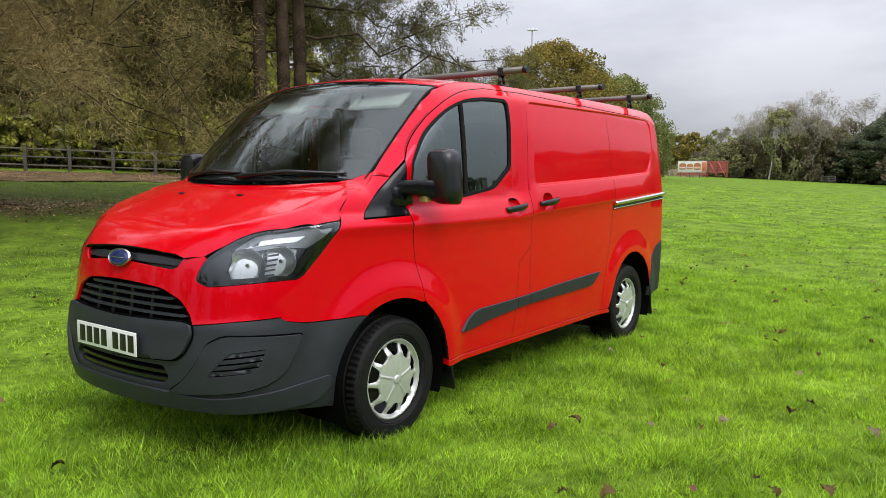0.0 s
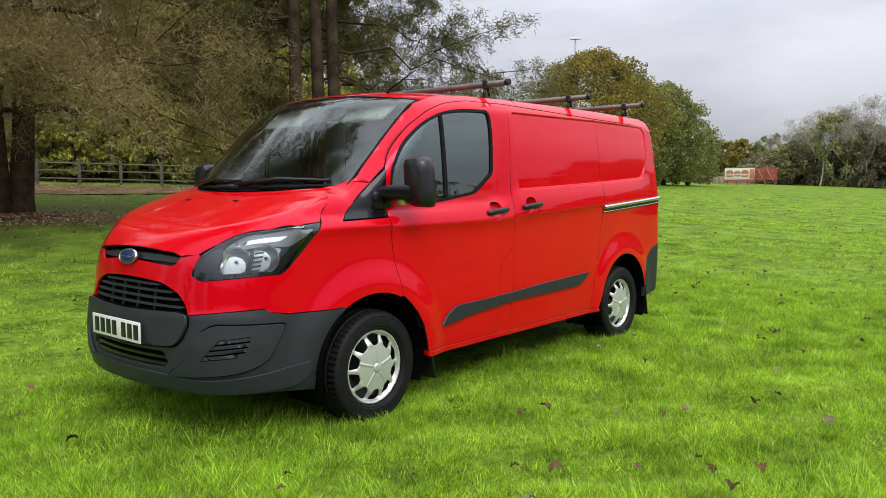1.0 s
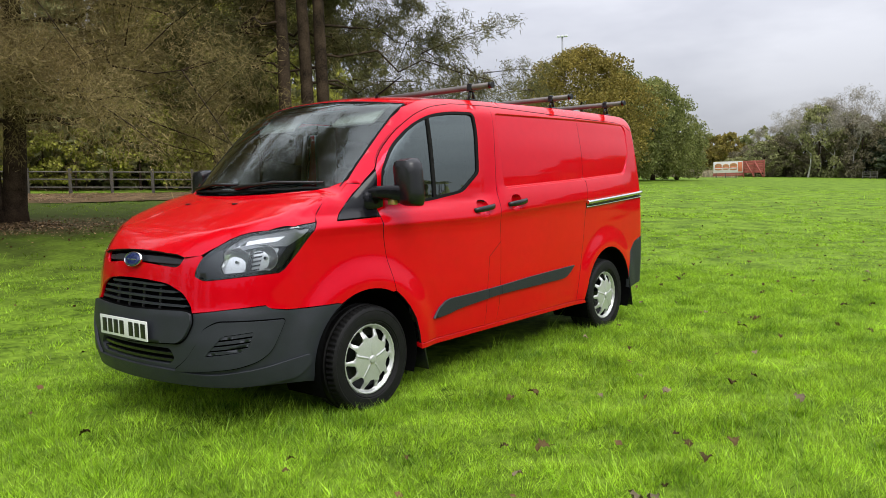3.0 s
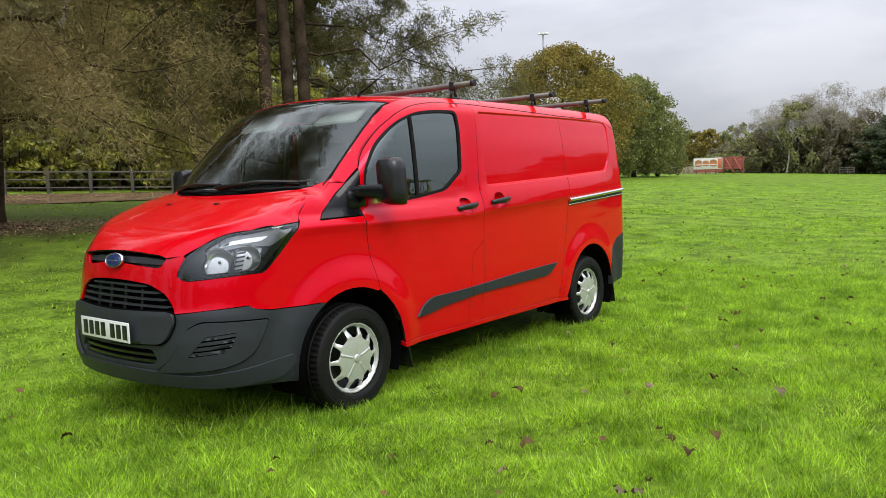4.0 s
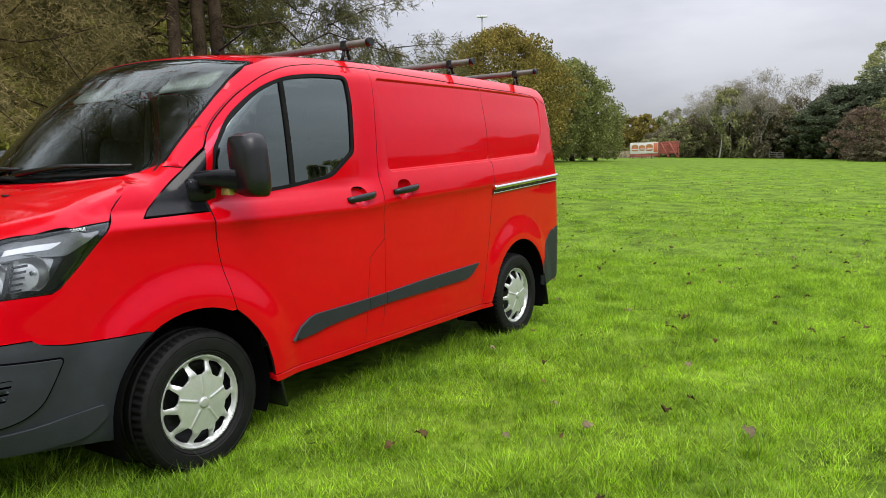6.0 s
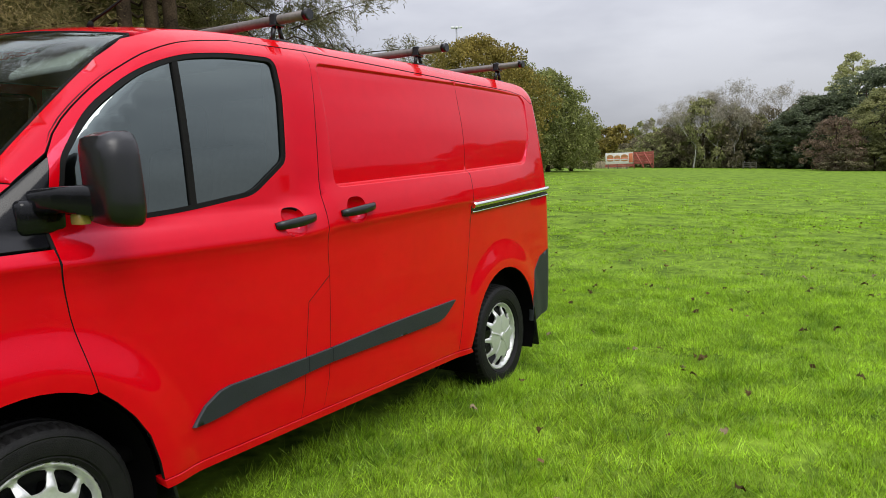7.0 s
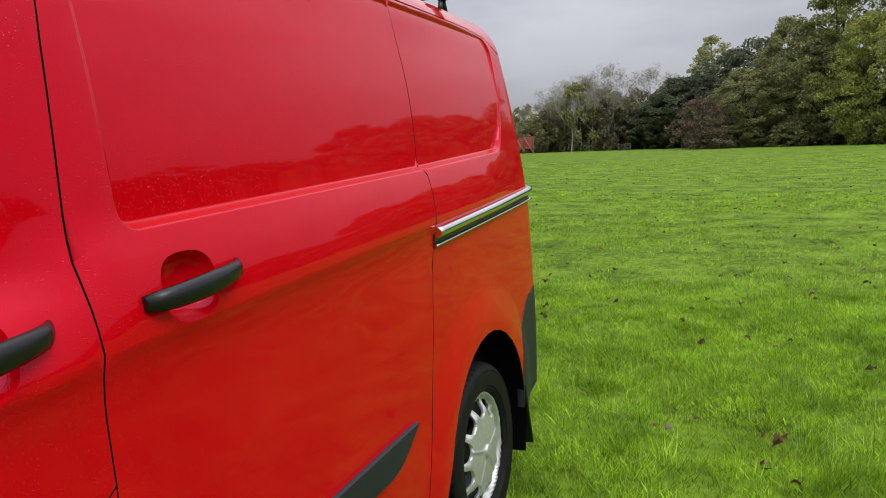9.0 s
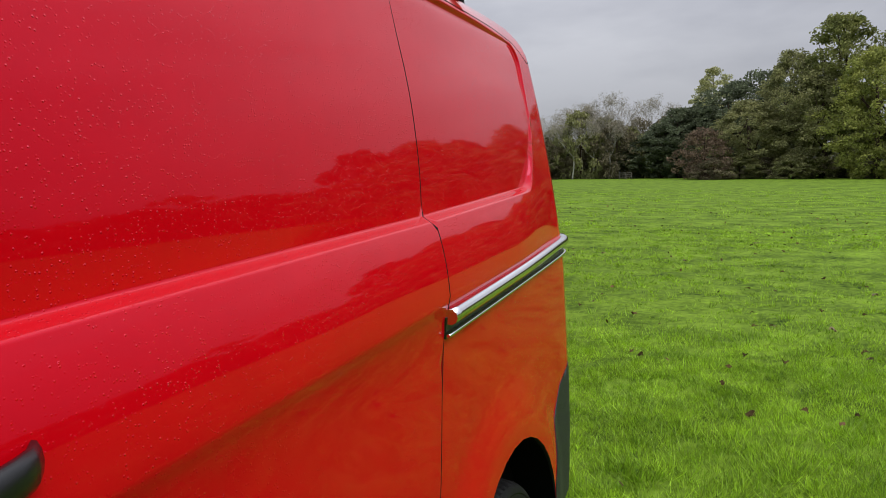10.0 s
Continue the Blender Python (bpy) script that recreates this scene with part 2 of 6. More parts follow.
# wide dark oval: the trees' shade put into the turf colour
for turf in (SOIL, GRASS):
    add_worn_or_shade(turf, (4.0, 21.0), radians(-22), 19.0, 13.5, (0.056, 0.074, 0.013), 0.95)
add_worn_or_shade(SOIL, (4.1, 15.2), radians(-20), 4.0, 2.3, (0.110, 0.085, 0.040))
add_worn_or_shade(GRASS, (4.1, 15.2), radians(-20), 3.8, 2.2, (0.180, 0.190, 0.045), 0.65)
LITTER = material("leaf_litter", (0.085, 0.055, 0.028), rough=0.95, noise_scale=1.3, noise_amount=0.5, second=(0.19, 0.125, 0.062), bump=1.0, bump_scale=12, spec=0.1)
BARK = material("bark", (0.028, 0.019, 0.013), rough=0.95, noise_scale=3.5, noise_amount=0.5, second=(0.085, 0.058, 0.038), bump=1.0, bump_scale=14, spec=0.15)
PALEBARK = material("pale_bark", (0.40, 0.385, 0.34), rough=0.9, noise_scale=3, noise_amount=0.35, bump=0.6, bump_scale=18, spec=0.15)
WOOD = material("weathered_wood", (0.085, 0.077, 0.062), rough=0.9, noise_scale=5, noise_amount=0.35, bump=0.5, bump_scale=40)


def foliage(name, a, b, amount=0.45):
    return material(name, a, rough=0.7, noise_scale=0.5, noise_amount=0.25, second=b, random_amount=amount, island=True, translucent=0.36, spec=0.15)


PINE = foliage("pine_needles", (0.190, 0.175, 0.080), (0.345, 0.290, 0.140))
PINEGREEN = foliage("pine_needles_green", (0.125, 0.140, 0.050), (0.280, 0.255, 0.092))
PINERUST = foliage("pine_needles_rusty", (0.250, 0.200, 0.085), (0.440, 0.335, 0.155))
PINEDARK = foliage("pine_needles_dark", (0.105, 0.108, 0.042), (0.215, 0.192, 0.080))
OAK = foliage("oak_leaves", (0.165, 0.152, 0.038), (0.340, 0.262, 0.062))
GREEN = foliage("green_leaves", (0.145, 0.178, 0.055), (0.300, 0.310, 0.100))
LIME = foliage("yellowing_leaves", (0.215, 0.262, 0.062), (0.420, 0.430, 0.115))
CONIFER = foliage("conifer_needles", (0.092, 0.118, 0.070), (0.185, 0.212, 0.120))
BROWN = foliage("brown_leaves", (0.150, 0.134, 0.080), (0.270, 0.232, 0.145))
TWIG = foliage("twigs", (0.24, 0.22, 0.17), (0.42, 0.385, 0.30))
RUST = foliage("rust_leaves", (0.150, 0.108, 0.074), (0.250, 0.178, 0.124))
CREAM = foliage("cream_leaves", (0.34, 0.35, 0.15), (0.56, 0.55, 0.28))
STRAW = foliage("dry_stems", (0.30, 0.255, 0.16), (0.48, 0.42, 0.28))
BUSHLEAF = foliage("bush_leaves", (0.225, 0.245, 0.046), (0.440, 0.420, 0.082))
OLIVE = foliage("olive_leaves", (0.192, 0.212, 0.090), (0.365, 0.358, 0.155))
LITTERLEAF = material("litter_leaf", (0.20, 0.115, 0.055), rough=0.8, noise_scale=2, noise_amount=0.3, second=(0.36, 0.24, 0.12), random_amount=0.5, island=True)
DEADLEAF = material("dead_leaf", (0.088, 0.060, 0.024), rough=0.9, spec=0.1, noise_scale=30, noise_amount=0.3, random_amount=0.5, translucent=0.15)
SCRAP = material("leaf_scraps", (0.075, 0.042, 0.020), rough=0.9, noise_scale=3, noise_amount=0.4, second=(0.16, 0.095, 0.045), random_amount=0.7, island=True, spec=0.1)
PALELEAF = material("pale_dead_leaf", (0.24, 0.19, 0.115), rough=0.9, spec=0.1, noise_scale=30, noise_amount=0.25, random_amount=0.3, translucent=0.15)


# ---- mesh helpers ----
def part(name, bm, mat, parent, label=""):
    """One mesh object out of a bmesh, under a thing or a part."""
    me = bpy.data.meshes.new(name)
    bm.to_mesh(me)
    bm.free()
    return part_mesh(name, me, mat, parent, label)


def part_mesh(name, me, mat, parent, label=""):
    me.materials.append(mat)
    ob = new(name, me)
    if parent is not None:
        ob.parent = parent
    return tagged(ob, label=label) if label else ob


def smooth(bm, angle=40):
    for f in bm.faces:
        f.smooth = True
    for e in bm.edges:
        e.smooth = not (len(e.link_faces) == 2 and e.calc_face_angle(0) > radians(angle))
    return bm


def thing(name, label, category, group="", kind="", at=(0, 0, 0)):
    ob = new(name)
    ob.location = at
    return tagged(ob, label, category, group, kind)


def box_bm(a, b, bevel=0.0, segments=2, bm=None):
    """An axis-aligned block from corner a to corner b with rounded edges."""
    own = bmesh.new()
    bmesh.ops.create_cube(own, size=1)
    for v in own.verts:
        v.co = Vector([(p + q) / 2 + c * (q - p) for p, q, c in zip(a, b, v.co)])
    if bevel:
        bmesh.ops.bevel(own, geom=own.edges[:], offset=bevel, segments=segments, affect="EDGES", profile=0.5)
    bmesh.ops.recalc_face_normals(own, faces=own.faces)
    if bm is None:
        return smooth(own)
    me = bpy.data.meshes.new("t")
    own.to_mesh(me)
    own.free()
    bm.from_mesh(me)
    bpy.data.meshes.remove(me)
    return bm


def tube(points, radii, sides=10, bm=None, cap=True, squash=1.0):
    """A tapered tube along a line of points."""
    bm = bm or bmesh.new()
    pts = [Vector(p) for p in points]
    radii = radii if hasattr(radii, "__len__") else [radii] * len(pts)
    rings, side = [], None
    for i, p in enumerate(pts):
        way = (pts[min(i + 1, len(pts) - 1)] - pts[max(i - 1, 0)]).normalized()
        if side is None:
            side = way.orthogonal().normalized()
        side = (side - way * side.dot(way)).normalized()
        up = way.cross(side)
        rings.append([bm.verts.new(p + (side * math.cos(a) + up * math.sin(a) * squash) * radii[i]) for a in (2 * math.pi * k / sides for k in range(sides))])
    for r, s in zip(rings, rings[1:]):
        for k in range(sides):
            bm.faces.new((r[k], r[(k + 1) % sides], s[(k + 1) % sides], s[k])).smooth = True
    if cap:
        bm.faces.new(rings[0][::-1])
        bm.faces.new(rings[-1])
    return bm


def lathe(profile, sides=48, bm=None):
    """Turns a profile of (radius, along) about the Y axis."""
    bm = bm or bmesh.new()
    rings = [[bm.verts.new((r * math.cos(2 * math.pi * k / sides), y, r * math.sin(2 * math.pi * k / sides))) for k in range(sides)] for r, y in profile]
    for r, s in zip(rings, rings[1:]):
        for k in range(sides):
            f = bm.faces.new((r[k], s[k], s[(k + 1) % sides], r[(k + 1) % sides]))
            f.smooth = True
    return bm


def raw_mesh(name, verts, faces_flat, sizes, smooth_faces=False):
    """A mesh straight from arrays: vertices (n, 3), loop indices and the number of corners of each face."""
    me = bpy.data.meshes.new(name)
    verts, faces_flat, sizes = np.asarray(verts, np.float32), np.asarray(faces_flat, np.int32), np.asarray(sizes, np.int32)
    me.vertices.add(len(verts))
    me.vertices.foreach_set("co", verts.ravel())
    me.loops.add(len(faces_flat))
    me.loops.foreach_set("vertex_index", faces_flat)
    me.polygons.add(len(sizes))
    me.polygons.foreach_set("loop_start", np.r_[0, np.cumsum(sizes)[:-1]].astype(np.int32))
    me.polygons.foreach_set("use_smooth", np.full(len(sizes), smooth_faces))
    me.update(calc_edges=True)
    return me


def ss(a, b, x):
    t = np.clip((x - a) / (b - a), 0, 1)
    return t * t * (3 - 2 * t)


def curve(pts):
    """A smooth curve y(x) through points, without overshoot."""
    X, Y = np.array([p[0] for p in pts], float), np.array([p[1] for p in pts], float)
    d = np.diff(Y) / np.diff(X)
    m = np.r_[d[0], [0 if a * b <= 0 else 2 * a * b / (a + b) for a, b in zip(d[:-1], d[1:])], d[-1]]

    def f(x):
        x = np.asarray(x, float)
        i = np.clip(np.searchsorted(X, x) - 1, 0, len(X) - 2)
        h = X[i + 1] - X[i]
        t = np.clip((x - X[i]) / h, -1.0, 2.0)
        c = (1 + 2 * t) * (1 - t) ** 2 * Y[i] + t * (1 - t) ** 2 * h * m[i] + t * t * (3 - 2 * t) * Y[i + 1] + t * t * (t - 1) * h * m[i + 1]
        line = np.where(t < 0, Y[i] + m[i] * t * h, Y[i + 1] + m[i + 1] * (t - 1) * h)
        return np.where((t < 0) | (t > 1), line, c)

    return f


def inside(poly, p):
    """Which of the points p (n, 2) lie in the polygon."""
    poly, res = np.asarray(poly), np.zeros(len(p), bool)
    for (x0, y0), (x1, y1) in zip(poly, np.roll(poly, -1, 0)):
        cut = (y0 > p[:, 1]) != (y1 > p[:, 1])
        res ^= cut & (p[:, 0] < (x1 - x0) * (p[:, 1] - y0) / (y1 - y0 + 1e-12) + x0)
    return res


def poly_dist(poly, p):
    """Distance of points to a polygon's edge, negative inside."""
    poly, best = np.asarray(poly), np.full(len(p), 1e9)
    for a, b in zip(poly, np.roll(poly, -1, 0)):
        ab = b - a
        t = np.clip(((p - a) @ ab) / (ab @ ab + 1e-12), 0, 1)
        best = np.minimum(best, np.hypot(*(p - a - t[:, None] * ab).T))
    return np.where(inside(poly, p), -best, best)


def rounded(pts, r=0.03, steps=4, closed=True):
    """A polygon with its corners rounded; a point may carry a radius of its own."""
    out, n = [], len(pts)
    for i, p in enumerate(pts):
        rad = p[2] if len(p) > 2 else r
        p0, p1, p2 = (Vector(pts[j % n][:2]) for j in (i - 1, i, i + 1))
        a, b = p0 - p1, p2 - p1
        k = min(rad, 0.45 * a.length, 0.45 * b.length)
        if k < 1e-4:
            out.append(tuple(p1))
            continue
        s, e = p1 + a.normalized() * k, p1 + b.normalized() * k
        for t in (j / steps for j in range(steps + 1)):
            out.append(tuple((1 - t) ** 2 * s + 2 * t * (1 - t) * p1 + t * t * e))
    return out


def dense(poly, step):
    out, poly = [], [p[:2] for p in poly]
    for a, b in zip(poly, poly[1:] + poly[:1]):
        n = max(1, int(math.dist(a, b) / step))
        out += [(a[0] + (b[0] - a[0]) * k / n, a[1] + (b[1] - a[1]) * k / n) for k in range(n)]
    return out


def panel(name, outline, chart, mat, parent, label="", step=0.03, flange=0.016, holes=(), lines=(), lift=0.0, mirror=False, gap=0.0, edge=None):
    """A sheet cut to an outline in a surface's own two coordinates, bent onto it, with folded-in edges."""
    from mathutils.geometry import delaunay_2d_cdt
    outline = [p[:2] for p in outline]
    if gap:
        arr = np.array(outline)
        nxt, prv = np.roll(arr, -1, 0), np.roll(arr, 1, 0)
        tan = nxt - prv
        nor = np.stack([tan[:, 1], -tan[:, 0]], 1) / (np.hypot(*tan.T)[:, None] + 1e-9)
        area = np.sum(arr[:, 0] * nxt[:, 1] - nxt[:, 0] * arr[:, 1])
        outline = [tuple(v) for v in arr - nor * gap * (1 if area > 0 else -1)]
    loops = [dense(list(outline), step)] + [dense(list(h), step) for h in holes]
    pts = [p for lp in loops for p in lp]
    edges, at = [], 0
    for lp in loops:
        edges += [(at + k, at + (k + 1) % len(lp)) for k in range(len(lp))]
        at += len(lp)
    arr = np.array(loops[0])
    gx, gy = np.arange(arr[:, 0].min(), arr[:, 0].max(), step), np.arange(arr[:, 1].min(), arr[:, 1].max(), step)
    grid = np.array([(a, b) for a in gx for b in gy]).reshape(-1, 2)
    extra = np.array([p for ln in lines for p in ln]).reshape(-1, 2)
    if len(extra) and len(grid):
        far = np.array([np.min(np.hypot(*(extra - g).T)) for g in grid])
        grid = np.concatenate([grid[far > step * 0.45], extra])
    for k, lp in enumerate(loops):
        d = poly_dist(lp, grid)
        grid = grid[(d < -0.3 * step) if k == 0 else (d > 0.3 * step)]
    pts2 = [Vector(p) for p in pts] + [Vector(p) for p in grid]
    co, _, tris, *_ = delaunay_2d_cdt(pts2, edges, [], 0, 1e-7)
    co, tris = np.array([tuple(c) for c in co]), np.array([t for t in tris if len(t) == 3])
    mid = co[tris].mean(1)
    keep = inside(loops[0], mid)
    for lp in loops[1:]:
        keep &= ~inside(lp, mid)
    tris = tris[keep]
    h = 0.0015
    P = chart(co[:, 0], co[:, 1])
    N = np.cross(chart(co[:, 0] + h, co[:, 1]) - chart(co[:, 0] - h, co[:, 1]), chart(co[:, 0], co[:, 1] + h) - chart(co[:, 0], co[:, 1] - h))
    N /= np.linalg.norm(N, axis=1)[:, None] + 1e-12
    out = chart.out(P) if hasattr(chart, "out") else np.array((0, 0, 1.0))
    N *= np.sign((N * out).sum(1))[:, None]
    P = P + N * lift
    fn = np.cross(P[tris[:, 1]] - P[tris[:, 0]], P[tris[:, 2]] - P[tris[:, 0]])
    flip = (fn * N[tris].mean(1)).sum(1) < 0
    tris[flip] = tris[flip][:, ::-1]
    verts, faces, norms = [P], tris.tolist(), N[tris].reshape(-1, 3).tolist()
    if flange:
        count = {}
        for a, b, c in faces[:]:
            for e in ((a, b), (b, c), (c, a)):
                count[e] = 1
        rim = [e for e in count if (e[1], e[0]) not in count]
        ids = {v: len(P) + k for k, v in enumerate(sorted({v for e in rim for v in e}))}
        verts.append(np.array([P[v] - N[v] * flange for v in sorted(ids)]))
        allv = np.concatenate(verts)
        for a, b in rim:
            q = (b, a, ids[a], ids[b])
            n = np.cross(allv[q[1]] - allv[q[0]], allv[q[2]] - allv[q[0]])
            n /= np.linalg.norm(n) + 1e-12
            faces.append(list(q))
            soft = [N[b] * 0.7 + n * 0.7, N[a] * 0.7 + n * 0.7, n, n]
            norms += [v / (np.linalg.norm(v) + 1e-12) for v in soft]
    V = np.concatenate(verts)
    if mirror:
        V = V * (1, -1, 1)
        flat, at = [], 0
        for f in faces:
            k = len(f)
            flat += [np.asarray(v) * (1, -1, 1) for v in norms[at:at + k]][::-1]
            at += k
        norms, faces = flat, [f[::-1] for f in faces]
    me = raw_mesh(name, V, [i for f in faces for i in f], [len(f) for f in faces], True)
    me.normals_split_custom_set([tuple(map(float, v)) for v in norms])
    ob = part_mesh(name, me, mat, parent, label)
    # black folded edges: the gap's shade painted over what is body paint
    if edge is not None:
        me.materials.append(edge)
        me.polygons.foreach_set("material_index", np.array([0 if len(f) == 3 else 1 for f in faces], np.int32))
    return ob


# ---- ground: level round the van, then rising gently to the north ----
def ground_z(x, y):
    r = np.hypot(np.asarray(x) - 1.5, np.asarray(y) + 0.5)
    return 0.043 * np.asarray(y) * ss(5.0, 15.0, r) * (1 - 0.6 * ss(150, 400, r))


def lumps(x, y):
    """Uneven turf, from -1 to 1: hummocks about a stride apart with smaller ones between."""
    a = np.sin(x * 4.1 + 1.9 * np.sin(y * 2.3 + .4)) * np.sin(y * 3.7 + 1.7 * np.sin(x * 1.9 - .8))
    b = np.sin(x * 8.7 - y * 3.1 + 2.1 * np.sin(y * 5.3)) * np.sin(y * 9.3 + x * 2.7 + 1.8 * np.sin(x * 4.9))
    return .62 * a + .38 * b


def turf_z(x, y):
    """The ground with its hummocks, which die out beneath the van and far away."""
    x, y = np.asarray(x, float), np.asarray(y, float)
    away = np.hypot(np.maximum(np.abs(x - 1.45) - 2.4, 0), np.maximum(np.abs(y) - .95, 0))
    r = np.hypot(x - 1.5, y + .5)
    return ground_z(x, y) + .040 * (1 - ss(0, .8, away)) + lumps(x, y) * .022 * ss(0, .5, away) * (1 - ss(26, 34, r))


def ground():
    gx = np.unique(np.r_[np.linspace(-900, -30, 14), np.arange(-30, -6, 1.0), np.arange(-6, 24, .16), np.arange(24, 60, 1.0), np.linspace(60, 160, 34), np.linspace(160, 1500, 14)])
    gy = np.unique(np.r_[np.linspace(-900, -40, 14), np.arange(-40, -10, 1.0), np.arange(-10, 10, .16), np.arange(10, 60, 1.0), np.linspace(60, 900, 14)])
    X, Y = np.meshgrid(gx, gy, indexing="ij")
    r = np.hypot(X - 1.5, Y + 0.5)
    bumps = np.sin(X * 0.61 + Y * 0.23) * np.sin(Y * 0.47 - X * 0.19) * 0.03 * ss(6, 14, r)
    Z = turf_z(X, Y) + bumps - 0.012
    n, m = X.shape
    idx = np.arange(n * m).reshape(n, m)
    quads = np.stack([idx[:-1, :-1], idx[1:, :-1], idx[1:, 1:], idx[:-1, 1:]], -1).reshape(-1, 4)
    me = raw_mesh("ground", np.stack([X, Y, Z], -1).reshape(-1, 3), quads.ravel(), np.full(len(quads), 4), True)
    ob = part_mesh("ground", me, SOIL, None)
    tagged(ob, "wide level field of damp bright green turf", "grass field", kind="structure")


def grass(name, n, area, width, height, seed, label, keep=None, spread=.030, per=22, fade=0.0):
    """Blades of grass growing in tufts, fanned out from each tuft's middle and bent with it."""
    rng = np.random.default_rng(seed)
    x0, x1, y0, y1 = area
    tufts = max(1, n // per)
    tx, ty = rng.uniform(x0, x1, tufts), rng.uniform(y0, y1, tufts)
    if keep is not None:
        k = keep(tx, ty)
        tx, ty = tx[k], ty[k]
    if fade:
        rim = np.minimum(np.minimum(tx - x0, x1 - tx), np.minimum(ty - y0, y1 - ty)) / fade
        k = rng.uniform(0, 1, len(tx)) < rim
        tx, ty = tx[k], ty[k]
    tufts = len(tx)
    # taller on the hummocks, and each tuft with a height and a bend of its own
    tall = (.72 + .38 * lumps(tx, ty)) * rng.lognormal(0, .30, tufts)
    bend, bent = rng.uniform(0, 2 * np.pi, tufts) + 1.2 * np.sin(tx * 1.3 + ty * .7), rng.uniform(.0, .9, tufts)
    size = spread * rng.uniform(.6, 1.6, tufts)
    i = np.repeat(np.arange(tufts), per)
    n = len(i)
    ox, oy = rng.normal(0, 1, n), rng.normal(0, 1, n)
    x, y = tx[i] + ox * size[i], ty[i] + oy * size[i]
    far = np.hypot(ox, oy)
    hh = height * tall[i] * rng.uniform(.45, 1.2, n) * (1.12 - .16 * np.minimum(far, 3))
    lx = (np.cos(bend[i]) * bent[i] + ox * .32 + rng.normal(0, .30, n)) * hh
    ly = (np.sin(bend[i]) * bent[i] + oy * .32 + rng.normal(0, .30, n)) * hh
    turn = rng.uniform(0, 2 * np.pi, n)
    w = width * rng.uniform(.6, 1.3, n)
    sx, sy = np.cos(turn) * w / 2, np.sin(turn) * w / 2
    z = turf_z(x, y) - .016
    A, B = np.stack([x - sx, y - sy, z], 1), np.stack([x + sx, y + sy, z], 1)
    T = np.stack([x + lx, y + ly, z + hh], 1)
    me = raw_mesh(name, np.stack([A, B, T], 1).reshape(-1, 3), np.arange(3 * n), np.full(n, 3), True)
    ob = part_mesh(name, me, GRASS, None)
    return tagged(ob, label, "grass", kind="stuff")


# ---- the van: its skin as a few surfaces, in metres from the front axle, nose towards -x ----
BASE = curve([(.15, .905), (.26, .93), (.32, .947), (.45, .957), (.65, .9625), (.85, .9615), (.95, .9600), (1.03, .9600), (1.08, .9635), (1.108, .9690), (1.124, .9745), (1.132, .9765), (1.140, .9765), (1.2, .9680),
              (1.27, .9500), (1.33, .926), (1.36, .917), (1.5, .910), (1.65, .898), (1.8, .879), (1.95, .85)])
BASE_R = curve([(.15, .905), (.26, .93), (.32, .947), (.45, .957), (.65, .9625), (.85, .9615), (.95, .9600), (1.03, .9600), (1.08, .9635), (1.108, .9690), (1.124, .9745), (1.132, .9765), (1.140, .9765), (1.17, .9745), (1.20, .9708), (1.24, .9635),
                (1.27, .9560), (1.30, .9462), (1.33, .9395), (1.36, .9365), (1.5, .9240), (1.65, .908), (1.8, .883), (1.95, .85)])
INNER = curve([(1.0, .922), (1.2, .920), (1.36, .9200), (1.5, .9125), (1.65, .8965), (1.8, .869), (1.95, .835)])
BASE_T = curve([(.15, .905), (.26, .93), (.32, .947), (.45, .957), (.65, .965), (.9, .9675), (1.03, .967), (1.13, .966), (1.25, .957), (1.4, .940), (1.6, .912), (1.8, .876), (1.95, .842)])
FRONT = curve([(.15, .12), (.20, .085), (.25, .05), (.32, .02), (.42, 0), (.52, 0), (.62, .01), (.69, .018), (.72, .028), (.85, .045), (.95, .065), (1.0, .085), (1.05, .12), (1.2, .2)])
NOSE = [(-.45, .885), (-.55, .858), (-.65, .822), (-.75, .765), (-.83, .69), (-.885, .60), (-.93, .48), (-.962, .34), (-.985, .17), (-.992, 0), (-.985, -.17)]
_s = np.r_[0, np.cumsum(np.hypot(*np.diff(np.array(NOSE), axis=0).T))]
NX, NY = curve([(s, p[0]) for s, p in zip(_s, NOSE)]), curve([(s, p[1]) for s, p in zip(_s, NOSE)])
U0 = -.45 - _s[9]
HC = curve([(-1.0, .99), (-.93, 1.035), (-.85, 1.075), (-.7, 1.145), (-.5, 1.225), (-.35, 1.28), (-.255, 1.31), (-.138, 1.345), (0, 1.38)])
GC = curve([(-.6, .98), (-.28, 1.305), (0, 1.588), (.2, 1.780), (.33, 1.885), (.45, 1.93), (.6, 1.955), (.9, 1.974), (1.4, 1.986), (2.5, 1.996), (3.6, 1.985), (3.95, 1.97)])
HY = curve([(-.95, .40), (-.844, .533), (-.69, .675), (-.55, .775), (-.42, .835), (-.324, .859), (-.255, .862), (0, .87)])
EY = curve([(-.6, .74), (-.45, .775), (-.324, .795), (-.255, .80), (-.15, .79), (-.05, .772), (.1, .768), (.6, .768), (3.9, .775)])
RECESS = rounded([(1.40, 1.303), (2.545, 1.352), (3.34, 1.395, .05), (3.455, 1.56, .1), (3.50, 1.80, .05), (3.45, 1.850, .03), (2.6, 1.852), (1.385, 1.838)], .035, 5)


def hood_base(x, y):
    e = np.clip(x - (-.95 + .36 * y * y), 0, .15)
    return HC(x) - .045 * (np.abs(y) / .86) ** 3 - .06 * (1 - e / .15) ** 2


